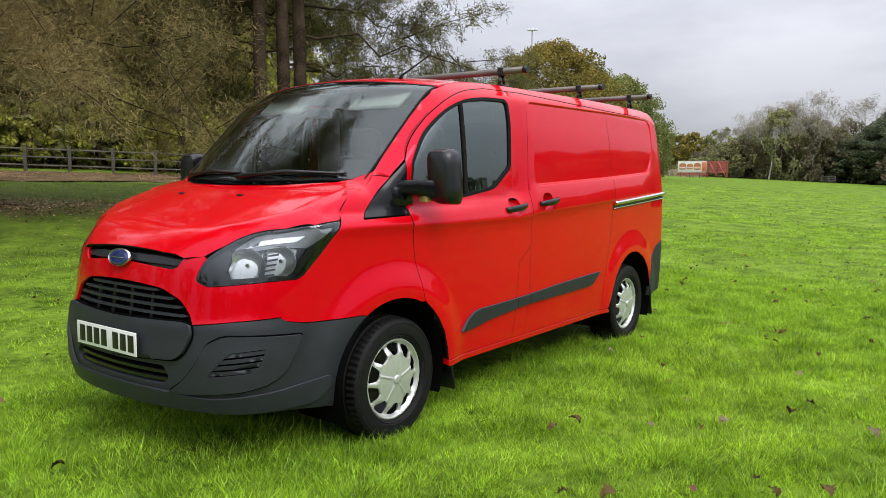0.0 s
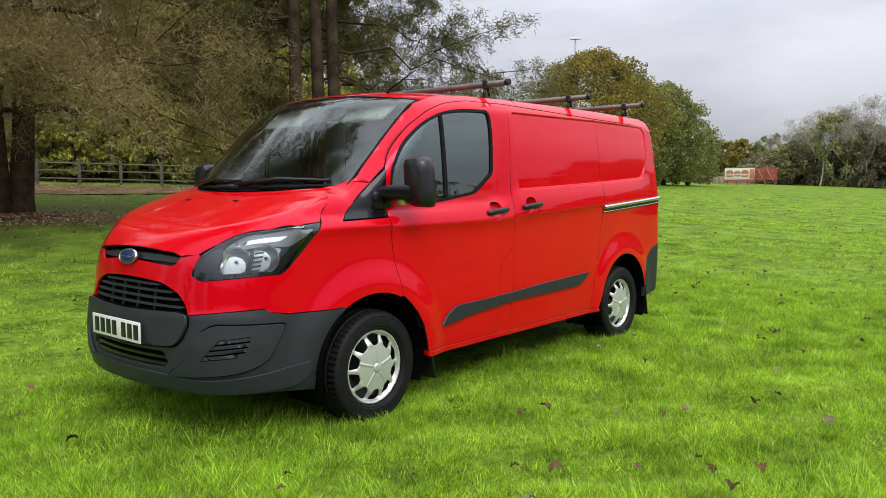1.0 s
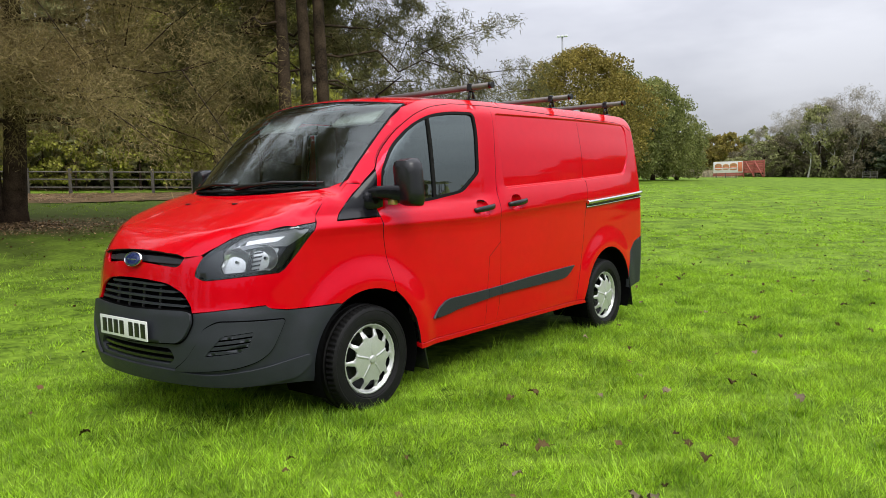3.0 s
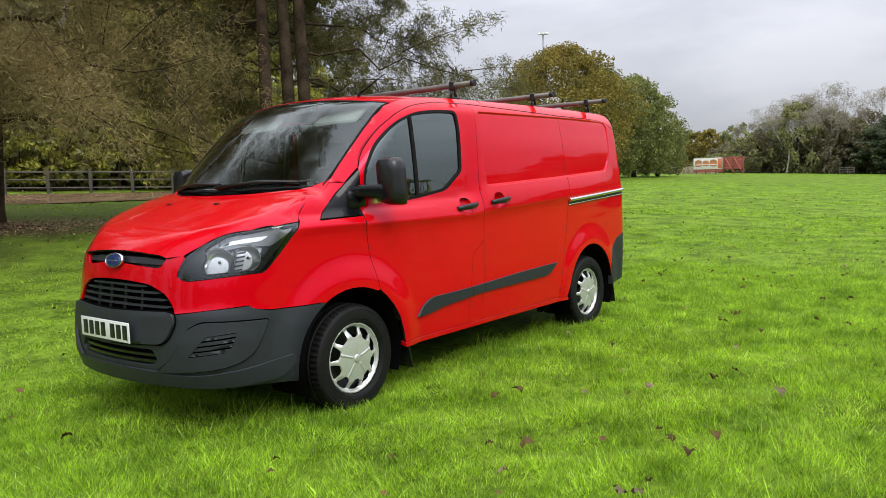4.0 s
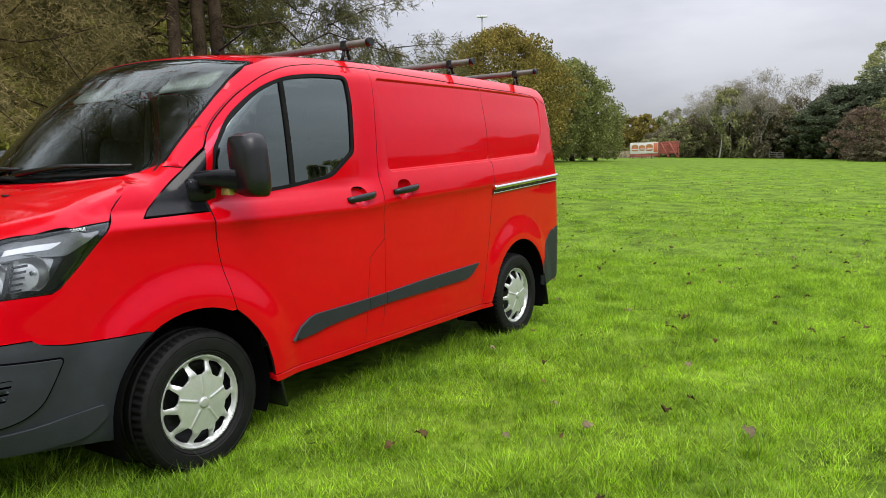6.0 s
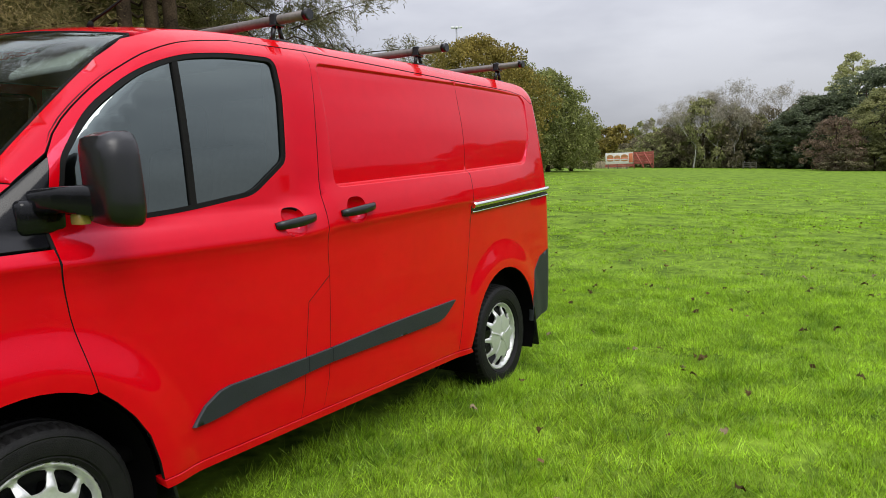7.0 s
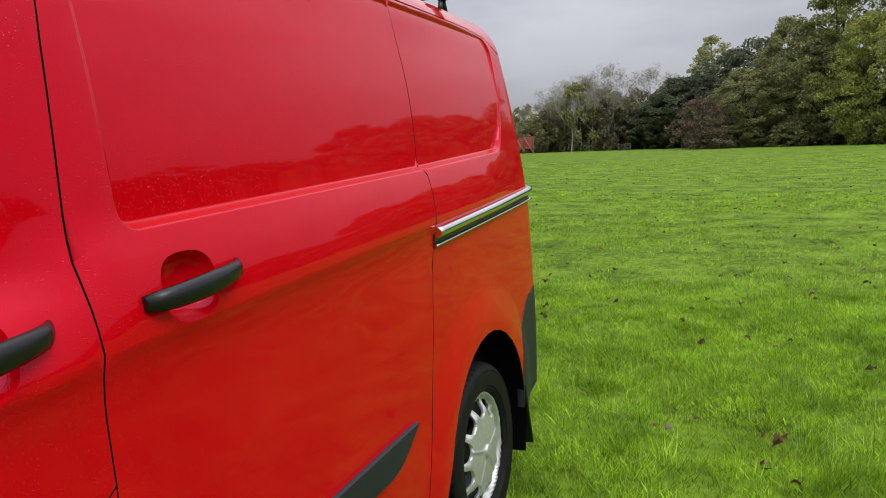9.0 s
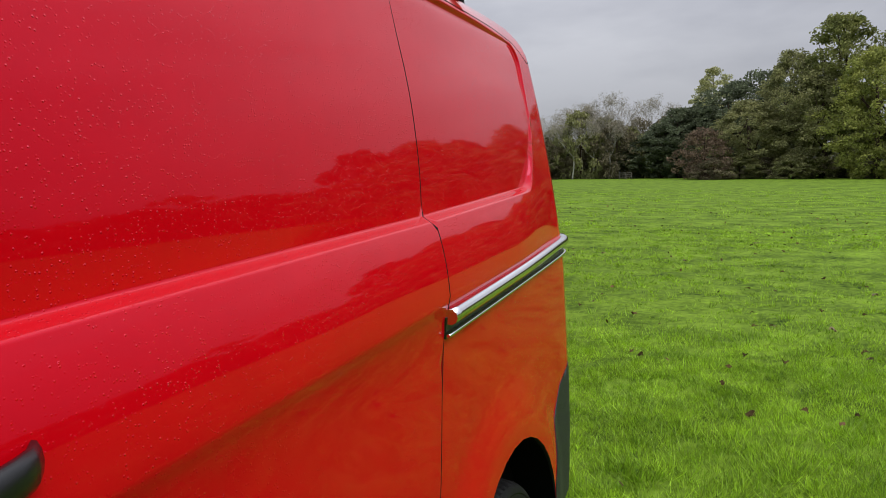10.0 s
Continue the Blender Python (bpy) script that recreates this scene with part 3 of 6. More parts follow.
def hood_z(x, y):
    x, y = np.asarray(x, float), np.abs(np.asarray(y, float))
    side = np.clip(HY(x) - y, 0, .12)
    lip = hood_base(x, y) + LIP(x) * (1 - side / .12) ** 2
    # behind the lamps the edge rolls over and meets the wing's own skin
    h = hood_base(x, y)
    roll = h.copy()
    k = np.flatnonzero((x > -.46) & (y > .62))
    if len(k):
        xs, top = x[k], edge_z(x[k])
        drop = np.linspace(0, .20, 41)
        wide = np.stack([half_width(xs, top - d) for d in drop], 1)
        wide = np.maximum.accumulate(wide + np.arange(41) * 1e-6, 1)
        z = np.array([t - np.interp(v, row, drop) for v, row, t in zip(y[k], wide, top)])
        z = np.where(y[k] < wide[:, 0], top + (wide[:, 0] - y[k]), z)
        m = np.clip(.5 + .5 * (z - h[k]) / .04, 0, 1)
        roll[k] = z * (1 - m) + h[k] * m - .04 * m * (1 - m)
    w = ss(-.45, -.36, x)
    return lip * (1 - w) + roll * w


def top_z(x, y):
    return GC(x - .27 * y * y * (1 - .5 * ss(.5, 1.2, x))) - .055 * (np.abs(y) / .8) ** 2.5


def edge_z(x):
    w = ss(-.20, .04, x)
    return hood_base(x, EY(x)) * (1 - w) + top_z(x, EY(x)) * w


def skin(x, z):
    """Half the width of the body before its upper edge is rounded."""
    shift = z - .05 * (x - 1.4) * ss(.7, 1.0, z) * (1 - ss(1.5, 1.75, z))
    # at the front door the shoulder is narrower, up to the waist line below the glass
    belt = 1.225 + .05 * (x - .5)
    front = np.where(z < 1.1, z + .02 * ss(.8, 1.1, z), np.where(z < belt, 1.12 + (z - 1.1) * .24 / (belt - 1.1), 1.36 + (z - belt) * .59 / (1.95 - belt)))
    w = 1 - ss(1.15, 1.38, x)
    d = poly_dist(RECESS, np.stack([x, z], 1))
    sunk = 1 - ss(-.010, .006, d)
    rear_skin = BASE_R(shift) * (1 - sunk) + np.minimum(INNER(shift), BASE_R(shift) - .006) * sunk
    tail = ss(3.05, 3.58, x) * (1 - sunk)
    b = BASE(front) * w + (rear_skin * (1 - tail) + BASE_T(z) * tail) * (1 - w)
    b = b - .08 * (np.clip(.5 - x, 0, 2) / .95) ** 1.7 - .012 * np.clip(x - 2.4, 0, 2) ** 2
    for hx, wide in ((-.01, .028), (2.945, .019)):
        r = np.hypot(x - hx, z - .345)
        b = b + wide * (1 - ss(.44, .60, r)) * ss(.1, .3, z)
    return b


def half_width(x, z):
    b = skin(x, z)
    deep = .18 - .05 * ss(-.20, .02, x)
    d = np.clip((edge_z(x) - z) * (1 - .28 * ss(-.2, .0, x) * (1 - ss(.4, .7, x))), 0, deep)
    e = EY(x)
    q = .52 + .48 * ss(-.08, .10, x)
    return e + (b - e) * (1 - (1 - d / deep) ** 2.4) ** q


REAR_X, REAR_R = 3.60, .18


def side_chart(u, z):
    """u: along the side, equal to x between the front corner and the rear corner; round both it follows the skin."""
    u, z = np.asarray(u, float), np.asarray(z, float)
    x = np.clip(u, -.45, REAR_X)
    y = half_width(x, z)
    out = np.stack([x, -y, z], 1)
    s = np.clip(-.45 - u, 0, _s[10])
    f = s > 0
    if f.any():
        cx, cy = NX(s), NY(s)
        tx, ty = NX(s + 1e-3) - NX(s - 1e-3), NY(s + 1e-3) - NY(s - 1e-3)
        L = np.hypot(tx, ty)
        ox, oy = ty / L, -tx / L
        w = ss(0, .45, s)
        flare = .028 * (1 - ss(.44, .60, np.hypot(u + .01, z - .345))) * ss(.1, .3, z)
        ed = np.clip(hood_base(cx, np.minimum(cy, .775)) - z, 0, .18)
        ins = FRONT(z) * w + (.966 - BASE(z) - flare) * (1 - w) + .125 * (1 - (1 - (1 - ed / .18) ** 2.4) ** .52) * (1 - ss(0, .3, s))
        out = np.where(f[:, None], np.stack([cx - ox * ins, -(cy - oy * ins), z], 1), out)
    a = np.clip(u - REAR_X, 0, REAR_R * 1.5708) / REAR_R
    lean = .10 * np.clip(z - 1.1, 0, 1) ** 1.5
    g = u > REAR_X
    wrap = np.stack([REAR_X + REAR_R * np.sin(a) - lean * ss(0, 1.2, a), -(y - REAR_R * (1 - np.cos(a))), z], 1)
    return np.where(g[:, None], wrap, out)


def side_out(P):
    return np.stack([np.where(P[:, 0] < -.4, P[:, 0] + .3, np.where(P[:, 0] > 3.8, .3, 0)), np.where(P[:, 1] < 0, -1.0, 1.0) * np.maximum(np.abs(P[:, 1]), .02), 0 * P[:, 0]], 1)


side_chart.out = side_out


def fit_bonnet():
    """Brings the bonnet's side edges down onto the lamps and wings."""
    rim = [(-1.055, .992), (-.95, 1.040), (-.86, 1.075), (-.775, 1.098), (-.617, 1.118), (-.485, 1.135), (-.340, 1.152), (-.305, 1.195), (-.255, 1.245), (-.20, 1.272), (-.15, 1.292)]
    P = side_chart(np.array([p[0] for p in rim]), np.array([p[1] for p in rim]))
    P[:, 1] *= -1
    keep = np.r_[True, np.diff(P[:, 0]) > .004]
    P = P[keep]
    return curve([(x, y) for x, y, _ in P]), P


HY, RIM = fit_bonnet()
LIP = curve([(-1.0, 0.0)] + [(x, z - float(hood_base(np.array([x]), np.array([y]))[0])) for x, y, z in RIM] + [(0.05, 0.0)])


def nose_chart(q, z):
    """q: along the nose from the middle of the bumper, positive towards the nearside."""
    q = np.asarray(q, float)
    P = side_chart(U0 + np.abs(q), z)
    return P * np.stack([np.ones_like(q), np.where(q < 0, -1.0, 1.0), np.ones_like(q)], 1)


nose_chart.out = side_out


def hood_chart(x, y):
    x, y = np.asarray(x, float), np.asarray(y, float)
    return np.stack([x, y, hood_z(x, y)], 1)


def top_chart(x, y):
    x, y = np.asarray(x, float), np.asarray(y, float)
    return np.stack([x, y, top_z(x, y)], 1)


def arc(cx, cz, r, a0, a1, n=14):
    return [(cx + r * math.cos(radians(a0 + (a1 - a0) * k / n)), cz + r * math.sin(radians(a0 + (a1 - a0) * k / n))) for k in range(n + 1)]


def both(pts):
    """A half outline from the middle of the nose, completed on the other side."""
    return [p for p in pts] + [(-p[0], p[1], *p[2:]) for p in reversed(pts) if abs(p[0]) > 1e-6]


def offset_lines(poly, offs):
    arr = np.array(dense(list(poly), .018))
    tan = np.roll(arr, -1, 0) - np.roll(arr, 1, 0)
    nor = np.stack([tan[:, 1], -tan[:, 0]], 1) / np.hypot(*tan.T)[:, None]
    return [[tuple(v) for v in arr + nor * o] for o in offs]


def crease_lines(x0, x1):
    """Rows of points along the waist crease, close enough together to keep it sharp."""
    xs = np.arange(x0, x1, .022)
    w = 1 - ss(1.15, 1.38, xs)
    z = (1.134 + .05 * (xs - 1.4)) * (1 - w) + 1.107 * w
    return [[(float(p), float(q) + o) for p, q in zip(xs, z)] for o in (-.045, -.030, -.018, -.009, 0, .009, .020, .035)]


B_SEAM = [(1.350, 1.893), (1.319, 1.589), (1.296, 1.268), (1.303, 1.127), (1.307, .923), (1.166, .829), (1.134, .619), (1.119, .444), (1.095, .350)]
S_SEAM = [(2.585, 1.868), (2.575, 1.704), (2.572, 1.45), (2.569, 1.36), (2.565, 1.27), (2.561, 1.20), (2.557, 1.15), (2.549, 1.095), (2.497, .836), (2.43, .568), (2.38, .350)]
DOOR_TOP = [(.150, 1.44), (.195, 1.515), (.30, 1.625), (.405, 1.71), (.55, 1.795), (.716, 1.850), (.941, 1.885)]
_door_top = curve(DOOR_TOP)
DOOR_TOP = [(float(v), float(_door_top(v))) for v in np.r_[np.linspace(.150, .941, 22)]]
DOOR_FRONT = [(.40, .350), (.385, .42), (.352, .52), (.30, .60), (.245, .66), (.187, .71), (.171, .78), (.136, .951), (.113, 1.146), (.124, 1.30)]
SIDE_WINDOW = rounded([(.150, 1.262, .015), (.178, 1.43, .03), (.285, 1.585, .1), (.47, 1.725, .1), (.66, 1.797, .15), (.88, 1.828, .1), (1.135, 1.835, .05),
                       (1.150, 1.70, .05), (1.130, 1.412, .035), (.940, 1.284, .05), (.60, 1.238, .1), (.36, 1.222, .03)], .03, 5)
HEADLAMP = rounded([(.522, .887, .02), (.581, .862, .03), (.905, .887, .1), (1.022, .893, .02), (1.063, .915, .02), (1.155, 1.019, .05), (1.265, 1.150, .01),
                    (1.12, 1.135, .1), (.988, 1.118, .1), (.83, 1.100, .1), (.655, 1.045, .1), (.564, .985, .05), (.531, .922, .03)], .02, 4)
ARCH_F, ARCH_R = (-.01, .345, .40), (2.945, .345, .41)


def van():
    car = thing("panel_van", "wet bright red panel van with dark bumpers parked on grass", "van")
    for side in (False, True):
        body_side(car, side)
    nose(car)
    upper(car)
    rear(car)
    for x in (0.0, 2.933):
        for s in (-1, 1):
            wheel(car, x, s)
    underside(car)
    cabin(car)
    roof_bars(car)
    return car


def body_side(car, m):
    kw = dict(mirror=m)
    # front wing
    wing = rounded([(.187, .71, 0), (.171, .78, 0), (.136, .951, .02), (.116, 1.10, 0), (.108, 1.160, 0), (-.205, 1.150, .005), (-.02, 1.300, .0), (.045, 1.352, 0),
                    *[(x, edge_top(x) - .001, 0) for x in (-.010, -.03, -.05, -.075, -.10, -.125, -.15, -.175, -.20, -.225)], (-.255, 1.245, .01), (-.305, 1.195, .02), (-.335, 1.150, .005), (-.45, 1.019, 0), (-.552, .910, 0),
                    (-.588, .889, 0), (-.590, .868, 0), (-.655, .745, 0), (-.664, .722, .004), (-.640, .706, .012), (-.545, .690, .05), (-.25, .691, 0), *arc(*ARCH_F, 122, 64.5, 8)], 0, 3)
    w = panel("front_wing", wing, side_chart, RED, car, gap=.0022, step=.022, edge=SEAL_OR_SHADE, **kw)
    # black sail panel in front of the door glass
    sail = rounded([(-.196, 1.158, .012), (.104, 1.166, .01), (.122, 1.296, 0), (.155, 1.440, .01), (.045, 1.352, 0), (-.02, 1.298, 0)], 0, 3)
    panel("sail_panel", sail, side_chart, GLOSS, car, "glossy black plastic sail panel", lift=-.003, gap=.002, **kw)
    # windscreen pillar, running on into the roof rail
    rail = [(-.009, edge_top(-.009)), (.045, 1.354), (.150, 1.444), *DOOR_TOP[1:], (1.350, 1.895), (2.585, 1.870), (3.3, 1.866), (3.48, 1.85), (3.60, 1.80), (3.67, 1.82), (3.655, 1.89), (3.60, edge_top(3.6) - .012),
            (3.5, edge_top(3.5)), (3.2, edge_top(3.2)), (2.6, edge_top(2.6)), (2.0, edge_top(2.0)), (1.4, edge_top(1.4)), (1.0, edge_top(1.0)), (.8, edge_top(.8)), (.65, edge_top(.65)),
            (.5, edge_top(.5)), (.4, edge_top(.4)), (.3, edge_top(.3)), (.2, edge_top(.2)), (.1, edge_top(.1)), (.05, edge_top(.05)), (.02, edge_top(.02))]
    panel("roof_rail", rail, side_chart, RED, car, step=.025, gap=.0022, edge=SEAL_OR_SHADE, **kw)
    # front door
    door_outline = DOOR_FRONT + DOOR_TOP + B_SEAM
    door = panel("front_door", door_outline, side_chart, RED, car, holes=[SIDE_WINDOW, cup_ring(1.107, 1.168)], lines=crease_lines(.14, 1.29), gap=.0018, edge=SEAL_OR_SHADE, **kw)
    seal = offset_lines(SIDE_WINDOW, (-.002, ))[0]
    inner = offset_lines(SIDE_WINDOW, (-.017 if area_sign(SIDE_WINDOW) > 0 else .017, ))[0]
    panel("window_seal", SIDE_WINDOW, side_chart, SEAL_OR_SHADE, door, "black rubber window surround", holes=[inner], lift=-.002, step=.02, **kw)
    bar = [(.638, 1.245), (.664, 1.247), (.649, 1.80), (.625, 1.792)]
    panel("window_divider", bar, side_chart, SEAL_OR_SHADE, door, lift=-.003, step=.03, **kw)
    panel("window_glass", inner, side_chart, GLASS_S, door, "dark tinted door glass", lift=-.012, flange=0, step=.05, **kw)
    handle(door, 1.112, 1.176, m)
    # strip of pillar below the kink, sliding door, rear quarter
    strip = [(1.3055, .9205), (1.1668, .828), *B_SEAM[6:], (1.235, .350), (1.273, .475), (1.288, .618), (1.300, .80)]
    panel("pillar_panel", strip, side_chart, RED, car, gap=.0012, edge=SEAL_OR_SHADE, **kw)
    slide = B_SEAM[:5] + [(1.300, .80), (1.288, .618), (1.273, .475), (1.235, .350)] + S_SEAM[::-1]
    lines = offset_lines(RECESS, (-.011, -.006, -.002, .002, .007))
    sd = panel("sliding_door", slide, side_chart, RED, car, gap=.0019, lines=lines + crease_lines(1.31, 2.55), holes=[cup_ring(1.503, 1.195)], edge=SEAL_OR_SHADE, **kw)
    handle(sd, 1.508, 1.203, m)
    quarter = S_SEAM[::1] + [(2.42, .350), (2.50, .345), *arc(*ARCH_R, 176, 10, 16)[1:], (3.352, .50), (3.40, .66), (3.50, .755), (3.62, .79), (3.86, .80), (3.86, 1.2), (3.85, 1.5), (3.78, 1.78), (3.67, 1.82), (3.60, 1.80), (3.48, 1.85), (3.3, 1.866)]
    quarter[len(S_SEAM)] = (2.40, .350)
    panel("rear_quarter", quarter, side_chart, RED, car, gap=.0023, step=.022, lines=lines + crease_lines(2.58, 3.45), edge=SEAL_OR_SHADE, **kw)
    # black tubes behind the shut lines, standing in for the shade there
    for line in (B_SEAM, S_SEAM, DOOR_TOP, DOOR_FRONT[5:], [(1.307, .923), (1.288, .618), (1.235, .35)]):
        pts = dense(line + line[-2:0:-1], .03)[:len(dense(line + [line[-1]], .03))]
        arr = np.array(pts)
        P = side_chart(arr[:, 0], arr[:, 1]) + (0, .0125, 0)
        if m:
            P = P * (1, -1, 1)
        part("seam_shade_seal", tube([tuple(p) for p in P], .008, 6), SEAL_OR_SHADE, car, "black door seal darkening the shut line as painted shade")
    # chrome runner of the sliding door
    runner = [(2.553, 1.113), (2.549, 1.158), (3.60, 1.213), (3.69, 1.216), (3.69, 1.176), (3.60, 1.169)]
    r = panel("door_runner", runner, side_chart, BLACK, car, "bright metal door runner with a dark slot", lift=.004, flange=.01, **kw)
    for zo, rad, lab in ((.0215, .0165, "chrome lip"), (-.0175, .004, "thin chrome lip")):
        us = np.linspace(2.552, 3.70, 40)
        P = side_chart(us, 1.137 + zo + (us - 2.55) * .0535) - (0, .010, 0)
        if m:
            P = P * (1, -1, 1)
        part("runner_lip", tube([tuple(p) for p in P], rad, 10), CHROME, r, lab)
    # rubbing strips, one on each door and one on the pillar
    strip_top, strip_low = curve([(.5, .588), (.70, .593), (1.03, .600), (1.31, .611), (1.70, .632), (2.34, .653)]), curve([(.5, .480), (.66, .492), (.78, .512), (1.03, .532), (1.31, .550), (1.76, .556), (2.2, .564)])
    tops = lambda a, b: [(x, float(strip_top(x))) for x in np.linspace(a, b, 7)]
    lows = lambda a, b: [(x, float(strip_low(x))) for x in np.linspace(b, a, 7)]
    ends = (([(.535, .486), (.593, .548), (.66, .584)] + tops(.71, 1.130) + lows(.60, 1.130)), (tops(1.136, 1.284) + lows(1.136, 1.284)), (tops(1.290, 2.328) + [(2.25, .600), (2.205, .576)] + lows(1.290, 2.15)))
    for o in ends:
        panel("rubbing_strip", o, side_chart, DARK, car, "dark grey plastic rubbing strip", lift=.016, flange=.02, step=.02, **kw)
    # sill
    sill = [(.40, .346), (.41, .316), (2.52, .316), (2.50, .341), (2.38, .346)]
    panel("sill", sill, side_chart, RED, car, lift=.002, flange=.06, **kw)
    mirror_unit(car, m)
    # mud flaps behind the wheels
    s = 1 if m else -1
    for x in (.405, 3.345):
        bm = box_bm((x, -.13, .17), (x + .016, .13, .44), .006)
        for v in bm.verts:
            v.co.x += (.44 - v.co.z) * .22
        bmesh.ops.translate(bm, verts=bm.verts, vec=(0, s * .84, 0))
        part("mud_flap", bm, BLACK, car, "black rubber mud flap")
    # wheel housings
    for cx, cz, r in (ARCH_F, ARCH_R):
        bm = bmesh.new()
        pts = arc(cx, cz, r - .002, -25, 205, 22)
        rows = [[bm.verts.new((p[0], s * y, p[1])) for p in pts] for y in (.948 if cx < 1 else .964, .925, .62)]
        for a, b in zip(rows, rows[1:]):
            for k in range(len(pts) - 1):
                bm.faces.new((a[k], a[k + 1], b[k + 1], b[k])).smooth = True
        bm.faces.new(rows[-1])
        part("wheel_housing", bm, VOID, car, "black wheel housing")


def edge_top(x):
    return float(edge_z(np.array([x]))[0])


def area_sign(poly):
    a = np.array(poly)
    b = np.roll(a, -1, 0)
    return np.sum(a[:, 0] * b[:, 1] - b[:, 0] * a[:, 1])


def handle(door, x, z, m):
    """A black pull handle over a dished red cup."""
    s = 1 if m else -1
    y = float(half_width(np.array([x]), np.array([z]))[0])
    bm = bmesh.new()
    n = 14
    for k in range(n + 1):
        t = k / n
        px = x - .118 + .236 * t
        py = y + .002 + .034 * math.sin(math.pi * min(1, max(0, t))) ** .5
        w = .017 + .004 * math.sin(math.pi * t)
        if k == 0:
            w = .013
        ring = [bm.verts.new((px, s * (py + .011 * math.cos(a)), z - .006 + .012 * (2 * t - 1) + w * math.sin(a))) for a in (2 * math.pi * j / 10 for j in range(10))]
        if k:
            for j in range(10):
                bm.faces.new((last[j], last[(j + 1) % 10], ring[(j + 1) % 10], ring[j])).smooth = True
        else:
            bm.faces.new(ring)
        last = ring
    bm.faces.new(last[::-1])
    bmesh.ops.recalc_face_normals(bm, faces=bm.faces)
    h = part("handle", bm, BLACK, door, "black plastic pull handle")
    # the dished cup behind it
    bm = bmesh.new()
    rings = []
    for r, d in ((1.0, .0), (.97, -.007), (.88, -.026), (.62, -.040), (.02, -.044)):
        ring = []
        for px, pz in cup_ring(x - .005, z - .008):
            px, pz = x - .005 + (px - x + .005) * r, z - .008 + (pz - z + .008) * r
            yy = float(half_width(np.array([px]), np.array([pz]))[0])
            ring.append(bm.verts.new((px, s * (yy + d), pz)))
        rings.append(ring)
    n = len(rings[0])
    for a, b in zip(rings, rings[1:]):
        for j in range(n):
            q = (a[j], a[(j + 1) % n], b[(j + 1) % n], b[j])
            bm.faces.new(q if s < 0 else q[::-1]).smooth = True
    part("handle_cup", bm, RED, door)


def cup_ring(x, z):
    out = []
    for k in range(30):
        a = 2 * math.pi * k / 30
        f = (abs(math.cos(a)) ** 2.8 + abs(math.sin(a)) ** 2.8) ** (-1 / 2.8)
        out.append((x + .066 * f * math.cos(a), z + .060 * f * math.sin(a)))
    return out


def mirror_unit(car, m):
    """Tall black door mirror on a double arm."""
    s = 1 if m else -1
    unit = part("door_mirror", loft_box([(.165, 1.068, .048, .094), (.175, 1.068, .070, .120), (.215, 1.071, .079, .134), (.262, 1.073, .077, .137), (.282, 1.073, .064, .129)], s), BLACK, car, "tall black plastic door mirror")
    pane = bmesh.new()
    pts = rounded([(1.020, 1.245), (1.122, 1.240), (1.128, 1.35), (1.120, 1.472), (1.020, 1.474)], .03, 4)
    ring = [pane.verts.new((.286, s * p[0], p[1])) for p in pts]
    pane.faces.new(ring if s < 0 else ring[::-1])
    part("mirror_glass", pane, CHROME, unit, "mirror glass")
    arm = bmesh.new()
    rows = []
    for x, y, z, w, h in ((.110, .86, 1.296, .045, .038), (.125, .925, 1.300, .046, .040), (.155, .985, 1.304, .046, .040), (.190, 1.025, 1.298, .044, .046), (.215, 1.060, 1.292, .040, .050)):
        ring = []
        for k in range(24):
            a = 2 * math.pi * k / 24
            c, d = math.cos(a), math.sin(a)
            f = (abs(c) ** 5 + abs(d) ** 5) ** -.2
            ring.append(arm.verts.new((x + w * c * f, s * y, z + h * d * f - .10 * max(0, c * f) * w)))
        rows.append(ring)
    for p, q in zip(rows, rows[1:]):
        for k in range(24):
            arm.faces.new((p[k], p[(k + 1) % 24], q[(k + 1) % 24], q[k])).smooth = True
    arm.faces.new(rows[0])
    arm.faces.new(rows[-1][::-1])
    bmesh.ops.recalc_face_normals(arm, faces=arm.faces)
    part("mirror_arm", smooth(arm, 50), GLOSS, unit, "black plastic mirror arm")
    foot = box_bm((.030, s * .872 - .034, 1.195), (.185, s * .872 + .034, 1.308), .024, 3)
    part("arm_root", foot, GLOSS, unit)
    lamp = box_bm((.150, s * .985 - .026, 1.226), (.190, s * .985 + .026, 1.262), .008, 2)
    part("indicator_lens", lamp, AMBER, unit, "small amber indicator lens")


def loft_box(sections, s):
    """A rounded housing lofted along x: each section is (x, centre y, half width, half height) about z 1.36."""
    bm = bmesh.new()
    rows = []
    for x, cy, w, h in sections:
        ring = []
        for k in range(28):
            a = 2 * math.pi * k / 28
            c, d = math.cos(a), math.sin(a)
            k4 = (abs(c) ** 5.5 + abs(d) ** 5.5) ** (-1 / 5.5)
            py, pz = cy + w * c * k4, 1.358 + h * 1.05 * d * k4
            py += .030 * (pz - 1.358) / .14 * -.35
            ring.append(bm.verts.new((x + .02 * (1.36 - pz), s * py, pz)))
        rows.append(ring)
    for a, b in zip(rows, rows[1:]):
        for k in range(28):
            bm.faces.new((a[k], a[(k + 1) % 28], b[(k + 1) % 28], b[k])).smooth = True
    bm.faces.new(rows[0])
    bm.faces.new(rows[-1][::-1])
    bmesh.ops.recalc_face_normals(bm, faces=bm.faces)
    return smooth(bm, 50)


